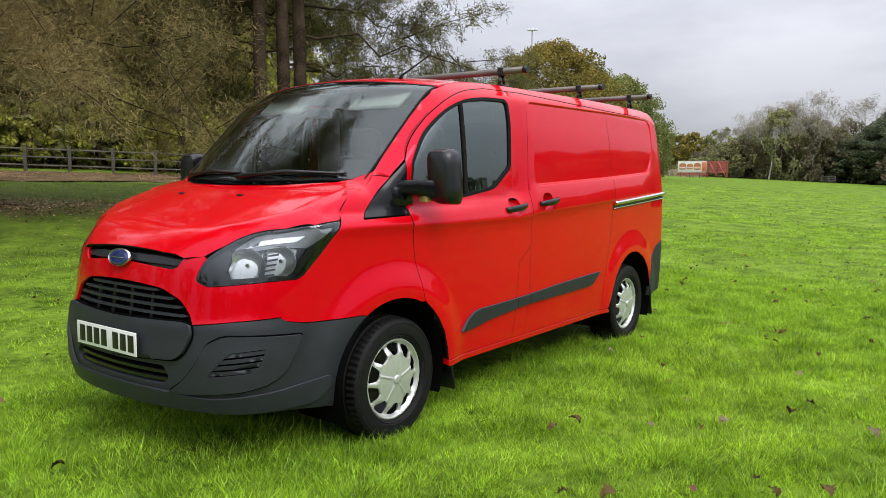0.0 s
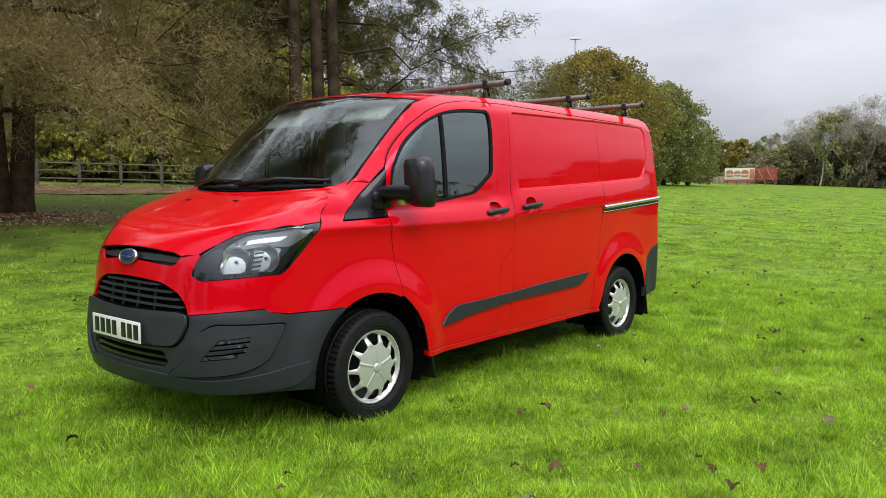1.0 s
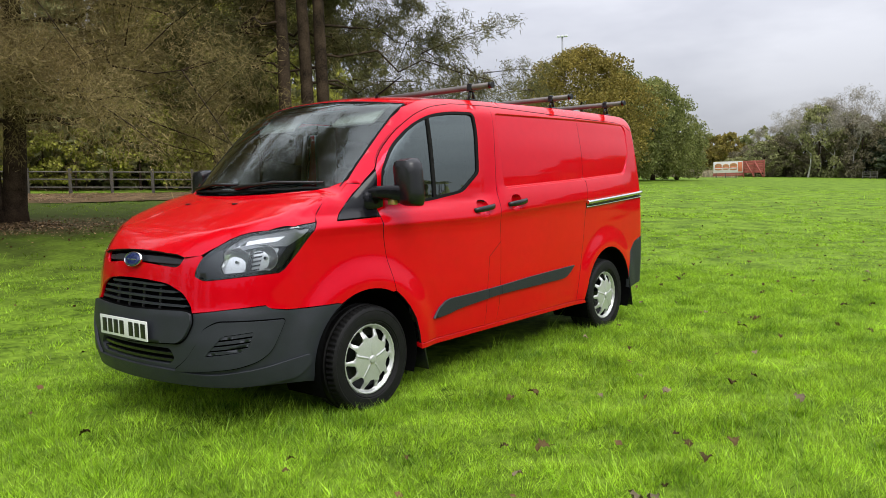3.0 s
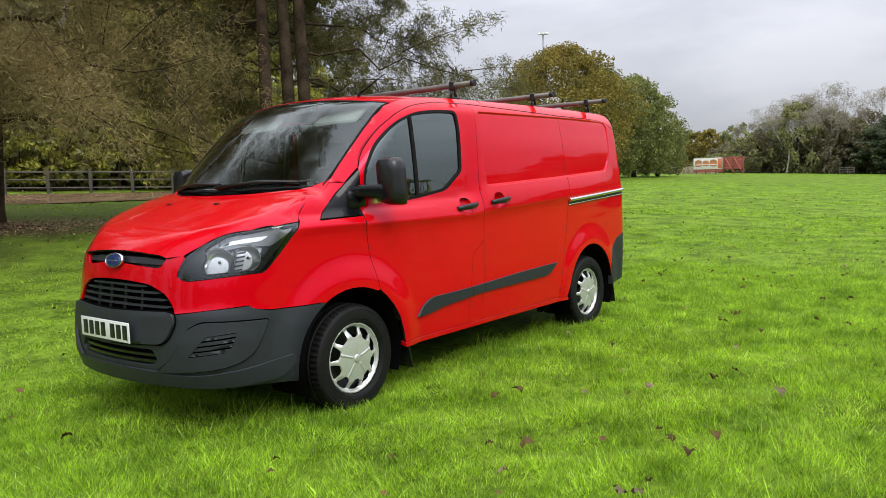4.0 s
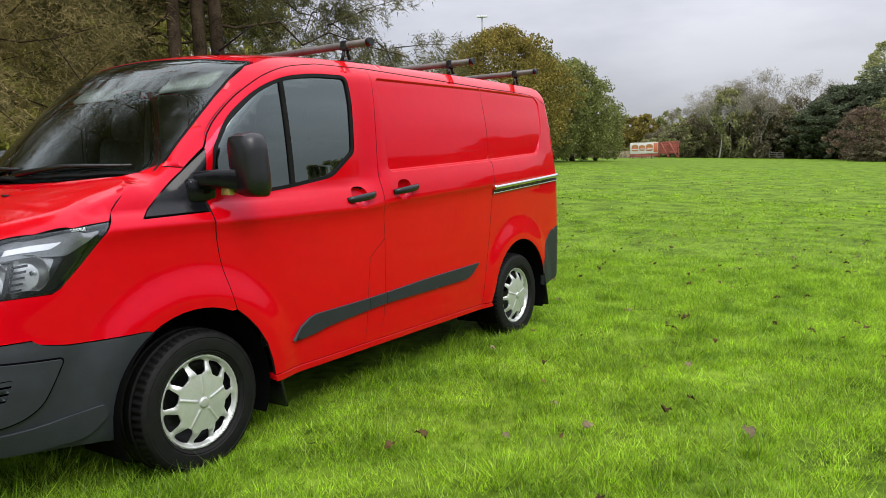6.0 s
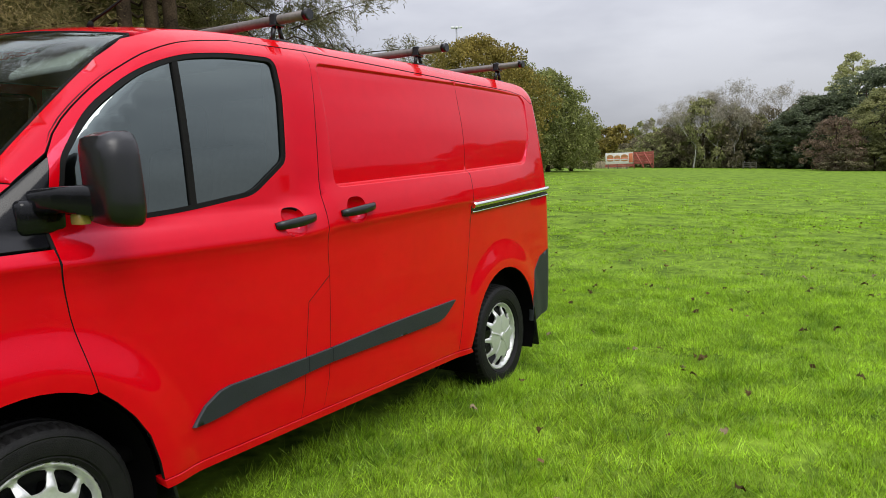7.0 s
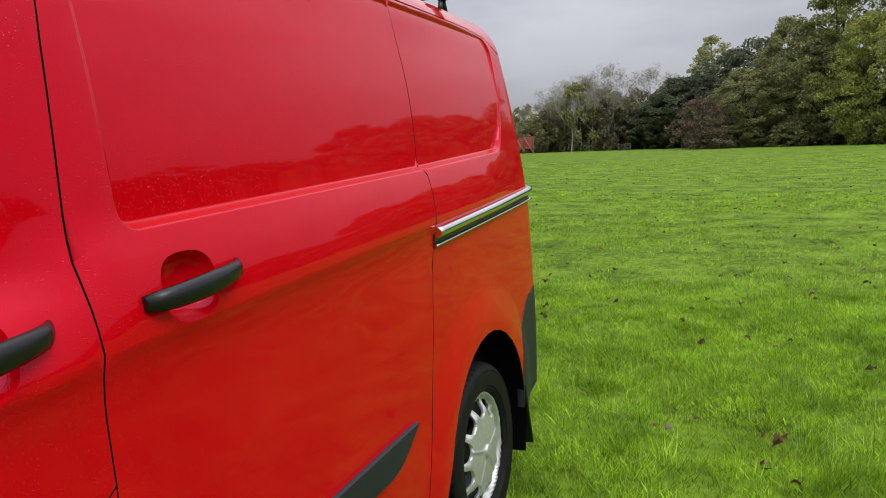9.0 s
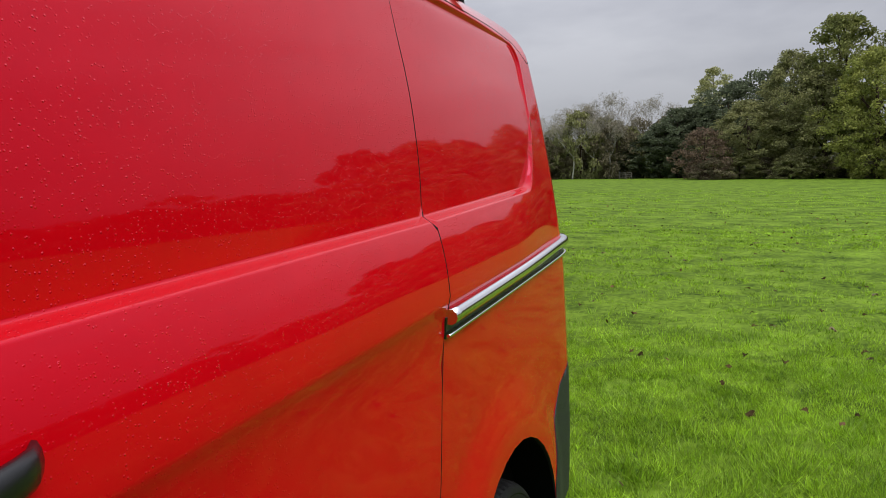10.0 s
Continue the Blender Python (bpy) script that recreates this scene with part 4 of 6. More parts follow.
def nose(car):
    fascia = [(.0, .952), (.13, .948, .02), (.385, .930, .02), (.415, .945, .01), (.447, .998, .005), (.55, .998, 0), (.566, .985, 0), (.531, .922, .03), (.522, .887, .02), (.581, .860, .03),
              (.905, .885, .1), (1.020, .890, 0), (1.022, .866, 0), (.950, .745, 0), (.947, .727, 0), (.714, .713, .05), (.525, .695, 0),
              (.506, .735, .02), (.452, .796, .03), (.330, .845, .04), (.15, .860, .05), (.0, .863)]
    left = rounded(fascia, 0, 3)
    face = panel("front_panel", left, nose_chart, RED, car, "red front panel", gap=.0)
    panel("front_panel", left, nose_chart, RED, car, "red front panel", gap=.0, mirror=True)
    # slot under the bonnet and the main grille
    slot = both([(.0, 1.030), (.25, 1.022), (.452, 1.002, .01), (.415, .940, .01), (.385, .925, .01), (.13, .943), (.0, .947)])
    slot = rounded(slot, 0, 3)
    sg = panel("upper_grille", slot, nose_chart, BLACK, car, "black plastic upper grille bar", lift=-.045, flange=0)
    panel("slat", both([(.0, .994), (.25, .990), (.41, .976), (.422, .962), (.395, .950), (.13, .958), (.0, .961)]), nose_chart, DARK, sg, "single broad grille bar", lift=-.014, flange=.03)
    grille = rounded(both([(.0, .869), (.15, .866, .05), (.332, .851, .04), (.457, .800, .03), (.513, .735, .02), (.53, .690, .01), (.0, .668)]), 0, 3)
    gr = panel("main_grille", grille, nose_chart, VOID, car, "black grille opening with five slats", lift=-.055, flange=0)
    for k, z in enumerate((.692, .728, .764, .800, .834)):
        w = (.508, .482, .448, .400, .300)[k]
        panel("slat", [(-w, z - .002), (-w + .02, z + .005), (0, z + .009), (w - .02, z + .005), (w, z - .002), (w - .03, z - .007), (0, z - .003), (-w + .03, z - .007)], nose_chart, DARK, gr, lift=-.008 - .003 * (k == 0), flange=.035)
    for q in (-.24, -.08, .08, .24):
        panel("slat_post", [(q - .004, .69), (q + .004, .69), (q + .004, .84 - abs(q) * .1), (q - .004, .84 - abs(q) * .1)], nose_chart, BLACK, gr, lift=-.024, flange=.02)
    # dark bumper moulding
    intake = rounded([(-.37, .500), (.37, .500), (.405, .445), (.36, .412), (-.36, .412), (-.405, .445)], .02, 3)
    arch = [(p[0] - U0, p[1]) for p in arc(*ARCH_F, 122, 190, 10)]
    half = [(.0, .672), (.53, .690, 0), (.714, .709, .05), (.945, .722, 0), (.975, .703, .015), (1.063, .687, .05), (1.36, .688, 0), *arch, (1.15, .285), (.9, .292), (.6, .300), (.3, .303), (.0, .303)]
    bumper = panel("front_bumper", both(half), nose_chart, DARK, car, "dark grey grained plastic front bumper", holes=[intake], flange=.065)
    panel("lower_intake", rounded([(-.41, .53), (.41, .53), (.45, .44), (.40, .375), (-.40, .375), (-.45, .44)], .02, 3), nose_chart, VOID, bumper, lift=-.058, flange=0)
    for z in (.432, .466):
        panel("intake_slat", [(-.385, z - .007), (.385, z - .007), (.385, z + .007), (-.385, z + .007)], nose_chart, BLACK, bumper, lift=-.012, flange=.03)
    lip = rounded(both([(.0, .392), (.36, .388, .05), (.62, .368, .1), (.95, .398, .1), (1.16, .440, .01), (1.18, .400, .02), (1.10, .318, .05), (.85, .300, .1), (.4, .309), (.0, .309)]), 0, 3)
    panel("bumper_lip", lip, nose_chart, DARK, bumper, "protruding lower bumper lip", lift=.014, flange=.02)
    mid = rounded(both([(.0, .694), (.48, .700, .02), (.522, .690, .01), (.530, .645, .03), (.490, .566, .03), (.445, .535, .03), (.0, .516)]), 0, 4)
    # flat black ring on the bumper, painting the shade of a groove
    groove = offset_lines(mid, (.010 if area_sign(mid) > 0 else -.010,))[0]
    panel("panel_groove", groove, nose_chart, VOID, bumper, holes=[mid], lift=.002, flange=0, step=.03)
    panel("plate_panel", mid, nose_chart, DARK, bumper, "raised bumper panel behind the number plate", lift=.022, flange=.03)
    for sgn in (1, -1):
        pod = rounded([(.600, .608, .03), (.680, .648, .03), (1.040, .642, .015), (1.000, .560, .05), (.955, .480, .05), (.885, .434, .05), (.78, .408, .06), (.55, .388, .05), (.400, .383, .02), (.49, .44, .06), (.57, .54, .05)], 0, 4)
        fog = rounded([(.610, .468), (.712, .577), (.872, .592), (.840, .512), (.805, .488)], .014, 3)
        kw = dict(mirror=sgn < 0)
        # same painted groove shade round the corner panel
        groove = offset_lines(pod, (.008 if area_sign(pod) > 0 else -.008,))[0]
        panel("panel_groove", groove, nose_chart, VOID, bumper, holes=[pod], lift=.002, flange=0, step=.03, **kw)
        panel("corner_panel", pod, nose_chart, DARK, bumper, "raised bumper corner panel with a slatted vent", holes=[fog], lift=.017, flange=.026, **kw)
        panel("vent_back", fog, nose_chart, VOID, bumper, lift=.003, flange=0, **kw)
        for k in range(4):
            row = []
            for t in ((k + .22) / 4, (k + .86) / 4):
                row.append(((.600 + .104 * t, .468 + .109 * t), (.822 + .060 * t, .488 + .104 * t)))
            panel("vent_slat", [row[0][0], row[0][1], row[1][1], row[1][0]], nose_chart, DARK, bumper, lift=.0135, flange=.009, step=.02, **kw)
    # number plate: a white plate with plain dark bars
    P = nose_chart(np.array([0.0]), np.array([.59]))[0]
    x0 = float(P[0]) - .034
    plate = part("number_plate", box_bm((x0 - .004, -.26, .532), (x0 + .003, .26, .643), .003), PLATE, bumper, "white number plate with plain dark bars")
    for k, y in enumerate((.205, .140, .075, .010, -.090, -.155, -.220)):
        part("plate_bar", box_bm((x0 - .0055, y - .024, .548), (x0 - .0035, y + .024, .627), .002), INK, plate)
    # badge: a blue oval in a bright ring with a plain pale bar
    P = nose_chart(np.array([0.0]), np.array([.965]))[0]
    badge = lathe([(0, -.015), (.045, -.0145), (.060, -.012), (.066, 0)], 40)
    ring = lathe([(.0635, -.010), (.065, -.0125), (.0675, -.011), (.069, -.002), (.067, .006)], 40)
    for bm in (badge, ring):
        for v in bm.verts:
            v.co = Vector((float(P[0]) - .010 + v.co.y + .010 * v.co.z / .06, v.co.x * 1.32, .966 + v.co.z * .60))
        bmesh.ops.recalc_face_normals(bm, faces=bm.faces)
    b = part("badge", badge, BLUE, car, "blue oval badge with a chrome rim")
    part("badge_rim", ring, CHROME, b, "chrome rim")
    part("badge_bar", box_bm((float(P[0]) - .0255, -.050, .962), (float(P[0]) - .0235, .050, .969), .002), CHROME, b)
    for sgn in (1, -1):
        headlamp(car, sgn < 0)


def headlamp(car, m):
    kw = dict(mirror=m)
    body = panel("headlamp", HEADLAMP, nose_chart, LAMPBODY, car, "clear swept-back headlamp with chrome reflectors", lift=-.078, flange=0, step=.04, **kw)
    ring = [p for p in HEADLAMP]
    panel("lamp_bezel", ring, nose_chart, BLACK, body, lift=-.004, flange=.05, step=.03, holes=[offset_lines(HEADLAMP, (-.005 if area_sign(HEADLAMP) > 0 else .005,))[0]], **kw)
    panel("lamp_mask", rounded([(.535, .892), (.60, .872), (.905, .893), (1.020, .900), (.95, .912), (.70, .900), (.675, .930), (.70, .985), (.69, 1.03), (.655, 1.03), (.58, .985), (.545, .93)], .008, 2), nose_chart, BLACK, body, "black inner bezel", lift=-.016, flange=.02, step=.03, **kw)
    panel("lamp_mask", rounded([(1.016, .910), (1.048, .932), (1.138, 1.030), (1.18, 1.078), (1.085, 1.030), (1.05, .985), (1.018, .93)], .008, 2), nose_chart, BLACK, body, "black inner bezel", lift=-.018, flange=.02, step=.03, **kw)
    panel("lamp_visor", rounded([(.70, 1.035), (.83, 1.088), (.988, 1.106), (1.12, 1.122), (1.245, 1.138), (1.190, 1.085), (1.085, 1.032), (.95, 1.042), (.80, 1.028)], .012, 2), nose_chart, LAMPGREY, body, "smoky grey upper lamp housing", lift=-.026, flange=.02, step=.03, **kw)
    panel("lens", HEADLAMP, nose_chart, LENS, body, "clear lens", lift=-.001, flange=0, step=.03, gap=.002, **kw)
    s = 1 if m else -1

    def bowl(q, z, r, depth, name, mat, squash=1.0, sunk=.012):
        c = nose_chart(np.array([q]), np.array([z]))[0] * (1, 1 if s < 0 else -1, 1)
        n = Vector((-.80, s * .45, .05)).normalized()
        side = n.cross(Vector((0, 0, 1))).normalized()
        up = side.cross(n)
        bm = bmesh.new()
        rows = []
        for k in range(7):
            f = math.sin(k / 6 * math.pi / 2)
            rad = r * max(.06, math.cos(k / 6 * math.pi / 2))
            rows.append([bm.verts.new(Vector(c) - n * (sunk + depth * f) + (side * math.cos(a) * squash + up * math.sin(a)) * rad) for a in (2 * math.pi * (j + .5 * (k % 2)) / 10 for j in range(10))])
        for a, b in zip(rows, rows[1:]):
            for j in range(10):
                bm.faces.new((a[j], a[(j + 1) % 10], b[(j + 1) % 10], b[j]))
        part(name, bm, mat, body, "chrome reflector bowl")
        bulb = bmesh.new()
        tube([Vector(c) - n * (sunk + depth * .8), Vector(c) - n * (sunk + .008)], [.012, .008], 10, bulb)
        part("bulb_shield", bulb, CHROME, body)

    panel("reflector_frame", rounded([(.695, .900), (.675, .930), (.735, 1.005), (.80, 1.032), (.98, 1.044), (1.040, 1.030), (1.015, .960), (.985, .908)], .012, 2), nose_chart, SATIN, body, "satin silver reflector surround", lift=-.057, flange=.0, step=.03, **kw)
    bowl(.772, .956, .080, .036, "reflector", REFLECT, 1.14, .036)
    bowl(.935, .974, .074, .034, "reflector", REFLECT, 1.05, .036)
    panel("indicator", rounded([(.775, 1.040), (.86, 1.068), (.96, 1.082), (1.075, 1.088), (1.03, 1.062), (.92, 1.056)], .01, 2), nose_chart, REFLECT, body, "chrome indicator strip", lift=-.022, flange=.015, step=.03, **kw)
    panel("lamp_fin", rounded([(.845, .900), (.875, 1.02), (.895, 1.02), (.870, .900)], .01, 2), nose_chart, BLACK, body, lift=-.018, flange=.02, step=.03, **kw)
    for k in range(5):
        z, q = .908 + .023 * k, .868 + .007 * k
        panel("lamp_rib", [(q, z), (q + .050, z + .006), (q + .052, z + .014), (q + .002, z + .008)], nose_chart, BLACK, body, lift=-.012, flange=.012, step=.03, **kw)


def upper(car):
    rear_edge = [(-.145, .64), (-.205, .50), (-.253, .368), (-.274, .184), (-.279, 0.0)]
    side_edge = [(-.905, 0.0), (-.903, .15), (-.897, .30), (-.878, .43)] + [(float(x), float(y)) for x, y, _ in RIM[:-2]] + [(-.21, .81), (-.175, .74)]
    half = side_edge + rear_edge
    full = half[:-1] + [half[-1]] + [(x, -y) for x, y in reversed(half[1:-1])]
    bonnet = panel("bonnet", full, hood_chart, RED, car, "red bonnet beaded with rain", gap=.0006, step=.025, edge=SEAL_OR_SHADE)
    def corner_chart(x, y):
        x, y = np.asarray(x, float), np.abs(np.asarray(y, float))
        w = ss(-.20, .04, x)
        cap = lambda v: hood_base(x, v) * (1 - w) + top_z(x, v) * w
        s = ss(0, 1, (EY(x) - y) / .10)
        return np.stack([x, y, cap(y) + (edge_z(x) - cap(EY(x))) * (1 - s) - .0015], 1) * (1, -1, 1)

    for m in (False, True):
        us = np.array([-.255, -.225, -.20, -.175, -.15, -.125, -.10, -.075, -.05, -.03, -.01, .01])
        wing_rim = side_chart(us, edge_z(us) - .0015)
        c = [(float(p[0]), float(p[1])) for p in wing_rim] + [(-.03, -.735), (-.085, -.68), (-.135, -.63), (-.152, -.645), (-.19, -.74), (-.225, -.81)]
        panel("wing_corner", c, corner_chart, RED, car, step=.02, flange=.02, mirror=m)
    for y in (.25, -.25):
        nz = part("washer_jet", box_bm((-.43, y - .016, hoodz(-.42, y) - .001), (-.405, y + .016, hoodz(-.42, y) + .008), .003), BLACK, bonnet)
    # black scuttle between bonnet and glass
    cowl = [(x - .03, y) for x, y in rear_edge] + [(x - .03, -y) for x, y in reversed(rear_edge[:-1])]
    cowl += [(-.06, -.70), (-.02, -.745), (-.075, -.60), (-.150, -.42), (-.205, -.20), (-.215, 0.0), (-.205, .20), (-.150, .42), (-.075, .60), (-.02, .745), (-.06, .70)]
    def cowl_chart(x, y):
        return np.stack([x, y, np.minimum(hood_base(x, y) - .014, top_z(x, y) + .004)], 1)
    panel("scuttle", cowl, cowl_chart, BLACK, car, "black plastic scuttle below the windscreen")
    # windscreen
    ws_side = [(-.055, .760), (.0, .765), (.1, .767), (.3, .767), (.45, .766), (.545, .763)]
    ws_top = [(.556, .748), (.50, .62), (.455, .45), (.425, .25), (.415, 0.0)]
    ws_bot = [(-.258, 0.0), (-.235, .25), (-.185, .45), (-.115, .62)]
    half = ws_bot + ws_side + ws_top
    ws = half + [(x, -y) for x, y in reversed(half[1:-1])]
    seal = panel("windscreen_seal", ws, top_chart, SEAL_OR_SHADE, car, "black windscreen surround", holes=[offset_lines(ws, (-.009 if area_sign(ws) > 0 else .009,))[0]], lift=-.002, step=.03)
    panel("windscreen", ws, top_chart, GLASS_W, car, "wet windscreen glass", lift=-.004, flange=0, step=.05, gap=.004)
    # roof
    roof_half = [(x + .004, y) for x, y in reversed(ws_top)] + [(.565, .765), (.65, .767), (.8, .767), (1.4, .766), (2.6, .768), (3.45, .769), (3.63, .745), (3.675, .60), (3.68, 0.0)]
    roof = panel("roof", roof_half + [(x, -y) for x, y in reversed(roof_half[1:-1])], top_chart, RED, car, "red roof", step=.06)
    # wipers
    for y0, y1, xr in ((-.05, -.62, .0), (.55, -.02, .0)):
        bm = bmesh.new()
        def w(x, y, d):
            return (x, y, float(top_z(np.array([x]), np.array([y]))[0]) + d)
        a = w(-.262 + .345 * y0 * y0, y0, .026)
        b = w(-.232 + .345 * y1 * y1, y1, .018)
        mid = tuple((p + q) / 2 + d for p, q, d in zip(a, b, (-.012, 0, .018)))
        tube([a, mid, b], [.016, .011, .006], 8, bm)
        c = w(-.246 + .345 * (y0 * .9 + .06) ** 2, y0 * .9 + .06, .012)
        d = w(-.224 + .345 * (y1 * 1.06) ** 2, y1 * 1.06, .012)
        tube([c, tuple((p + q) / 2 for p, q in zip(c, d)), d], [.008, .010, .006], 6, bm)
        part("wiper", bm, BLACK, car, "black windscreen wiper at rest")
    # aerial on the roof's front edge
    bm = bmesh.new()
    z = float(top_z(np.array([.60]), np.array([-.46]))[0])
    tube([(.60, -.46, z - .005), (.605, -.465, z + .02)], [.014, .008], 10, bm)
    tube([(.60, -.46, z + .012), (.64, -.505, z + .055), (.68, -.55, z + .10), (.72, -.595, z + .145)], [.006, .0052, .0044, .0036], 8, bm)
    part("aerial", bm, SEAL_OR_SHADE, car, "thin black whip aerial")


def hoodz(x, y):
    return float(hood_z(np.array([x]), np.array([y]))[0])


def rear(car):
    # two plain rear doors and the wrap-round bumper
    for m in (False, True):
        s = 1 if m else -1
        b = [(3.388, .672), (3.49, .765), (3.62, .800), (3.87, .812), (3.84, .42), (3.62, .365), (3.44, .345), *arc(ARCH_R[0], ARCH_R[1], ARCH_R[2] - .004, -1.5, 10, 3), (3.338, .50)]
        panel("rear_bumper", rounded(b, .01, 2), side_chart, DARK, car, "dark grey plastic rear bumper corner", lift=.002, flange=.03, mirror=m)
        bm = box_bm((3.73, s * .01, .80), (3.775, s * .76, 1.80), .02)
        for v in bm.verts:
            v.co.x -= .10 * max(0, v.co.z - 1.1) ** 1.5
        part("rear_door", bm, RED, car, "red rear door")
    part("rear_bumper_bar", box_bm((3.66, -.76, .36), (3.82, .76, .79), .03), DARK, car)
    part("tail_header", box_bm((3.48, -.74, 1.78), (3.67, .74, 1.90), .04), RED, car)


def wheel(car, x, s):
    hub = Vector((x, s * .828, .324))
    rim = lathe([(.210, .10), (.210, -.07), (.213, -.090), (.208, -.094), (.197, -.088), (.190, -.05), (.185, -.02), (.10, .0), (.0, .0)], 56)
    bmesh.ops.recalc_face_normals(rim, faces=rim.faces)
    w = part("wheel", rim, BLACK, car, "black steel wheel with a silver trim")
    w.location = hub
    if s > 0:
        w.rotation_euler = (0, 0, math.pi)
    # tyre: bulging walls, grooved tread with shoulder blocks
    prof = [(.209, -.085), (.213, -.104), (.224, -.112), (.228, -.110), (.233, -.115), (.275, -.119), (.284, -.116), (.288, -.118), (.297, -.115), (.307, -.106), (.315, -.092), (.320, -.06), (.312, -.056), (.312, -.046), (.321, -.042), (.322, -.012), (.313, -.008), (.313, .008), (.322, .012),
            (.321, .042), (.312, .046), (.312, .056), (.320, .06), (.315, .088), (.306, .102), (.296, .113), (.275, .118), (.234, .116), (.209, .085)]
    bm = lathe(prof, 240)
    for k, v in enumerate(bm.verts):
        ring, seg = k // 240, k % 240
        if ring in (10, 11, 21, 22, 23) and (seg % 4) in (0, 1):
            r = math.hypot(v.co.x, v.co.z)
            f = (r - .008) / r
            v.co.x *= f
            v.co.z *= f
        if v.co.z < -.314:
            v.co.z = -.314 + (v.co.z + .314) * .3
    bmesh.ops.recalc_face_normals(bm, faces=bm.faces)
    part("tyre", smooth(bm, 35), TYRE, w, "black tyre with blocky tread")
    # ten-window wheel trim: a flat star with fine radial ridges inside a plain rim

    def trim_chart(a, b):
        r = np.hypot(a, b)
        ang = np.arctan2(b, a)
        y = -.104 - .010 * (1 - (r / .15) ** 2) * (r < .15) + .030 * ss(.138, .190, r) - .026 * ss(.190, .212, r) + .012 * ss(.214, .223, r)
        spoke = np.abs((ang / (2 * np.pi) * 10) % 1 - .5) * 2
        y = y - .009 * ss(.45, 1.0, spoke) * ss(.125, .165, r) * (1 - ss(.190, .205, r))
        ridge = np.abs((ang / (2 * np.pi) * 5 + .25) % 1 - .5) * 2 * np.pi / 5 * r
        y = y - .0045 * (1 - ss(.0, .010, ridge)) * ss(.030, .045, r) * (1 - ss(.12, .16, r))
        return np.stack([a, y, b], 1)

    trim_chart.out = lambda P: np.array((0, -1.0, 0))
    outer = arc(0, 0, .223, 0, 360, 90)[:-1]
    ridges = []
    for k in range(5):
        c, s_ = math.cos(radians(18 + 72 * k)), math.sin(radians(18 + 72 * k))
        ridges += [[(r * c - o * s_, r * s_ + o * c) for r in np.arange(.032, .135, .008)] for o in (-.010, -.005, 0, .005, .010)]
    holes = []
    for k in range(10):
        c = 36 * k + 18
        h = [(.132, c - 7.0), (.140, c - 10.0), (.184, c - 14.6), (.192, c - 13.0), (.195, c - 5), (.196, c), (.195, c + 5), (.192, c + 13.0), (.184, c + 14.6), (.140, c + 10.0), (.132, c + 7.0)]
        holes.append([(r * math.cos(radians(a)), r * math.sin(radians(a))) for r, a in h])
    t = panel("wheel_trim", outer, trim_chart, TRIM, w, "silver plastic wheel trim with ten windows", step=.010, flange=.014, holes=holes, lines=ridges)
    t.scale = (.955, 1, .955)
    cap = lathe([(0, -.1235), (.018, -.1230), (.023, -.1215), (.026, -.115), (.027, -.108)], 32)
    bmesh.ops.recalc_face_normals(cap, faces=cap.faces)
    part("hub_cap", cap, TRIM, t)


def underside(car):
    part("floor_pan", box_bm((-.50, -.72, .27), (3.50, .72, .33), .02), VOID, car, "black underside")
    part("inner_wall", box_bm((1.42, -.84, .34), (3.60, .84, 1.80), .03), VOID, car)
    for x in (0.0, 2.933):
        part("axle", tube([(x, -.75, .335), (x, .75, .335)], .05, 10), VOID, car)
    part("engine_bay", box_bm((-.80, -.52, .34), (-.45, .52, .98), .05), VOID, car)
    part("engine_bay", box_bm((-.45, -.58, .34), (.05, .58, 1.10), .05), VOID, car)


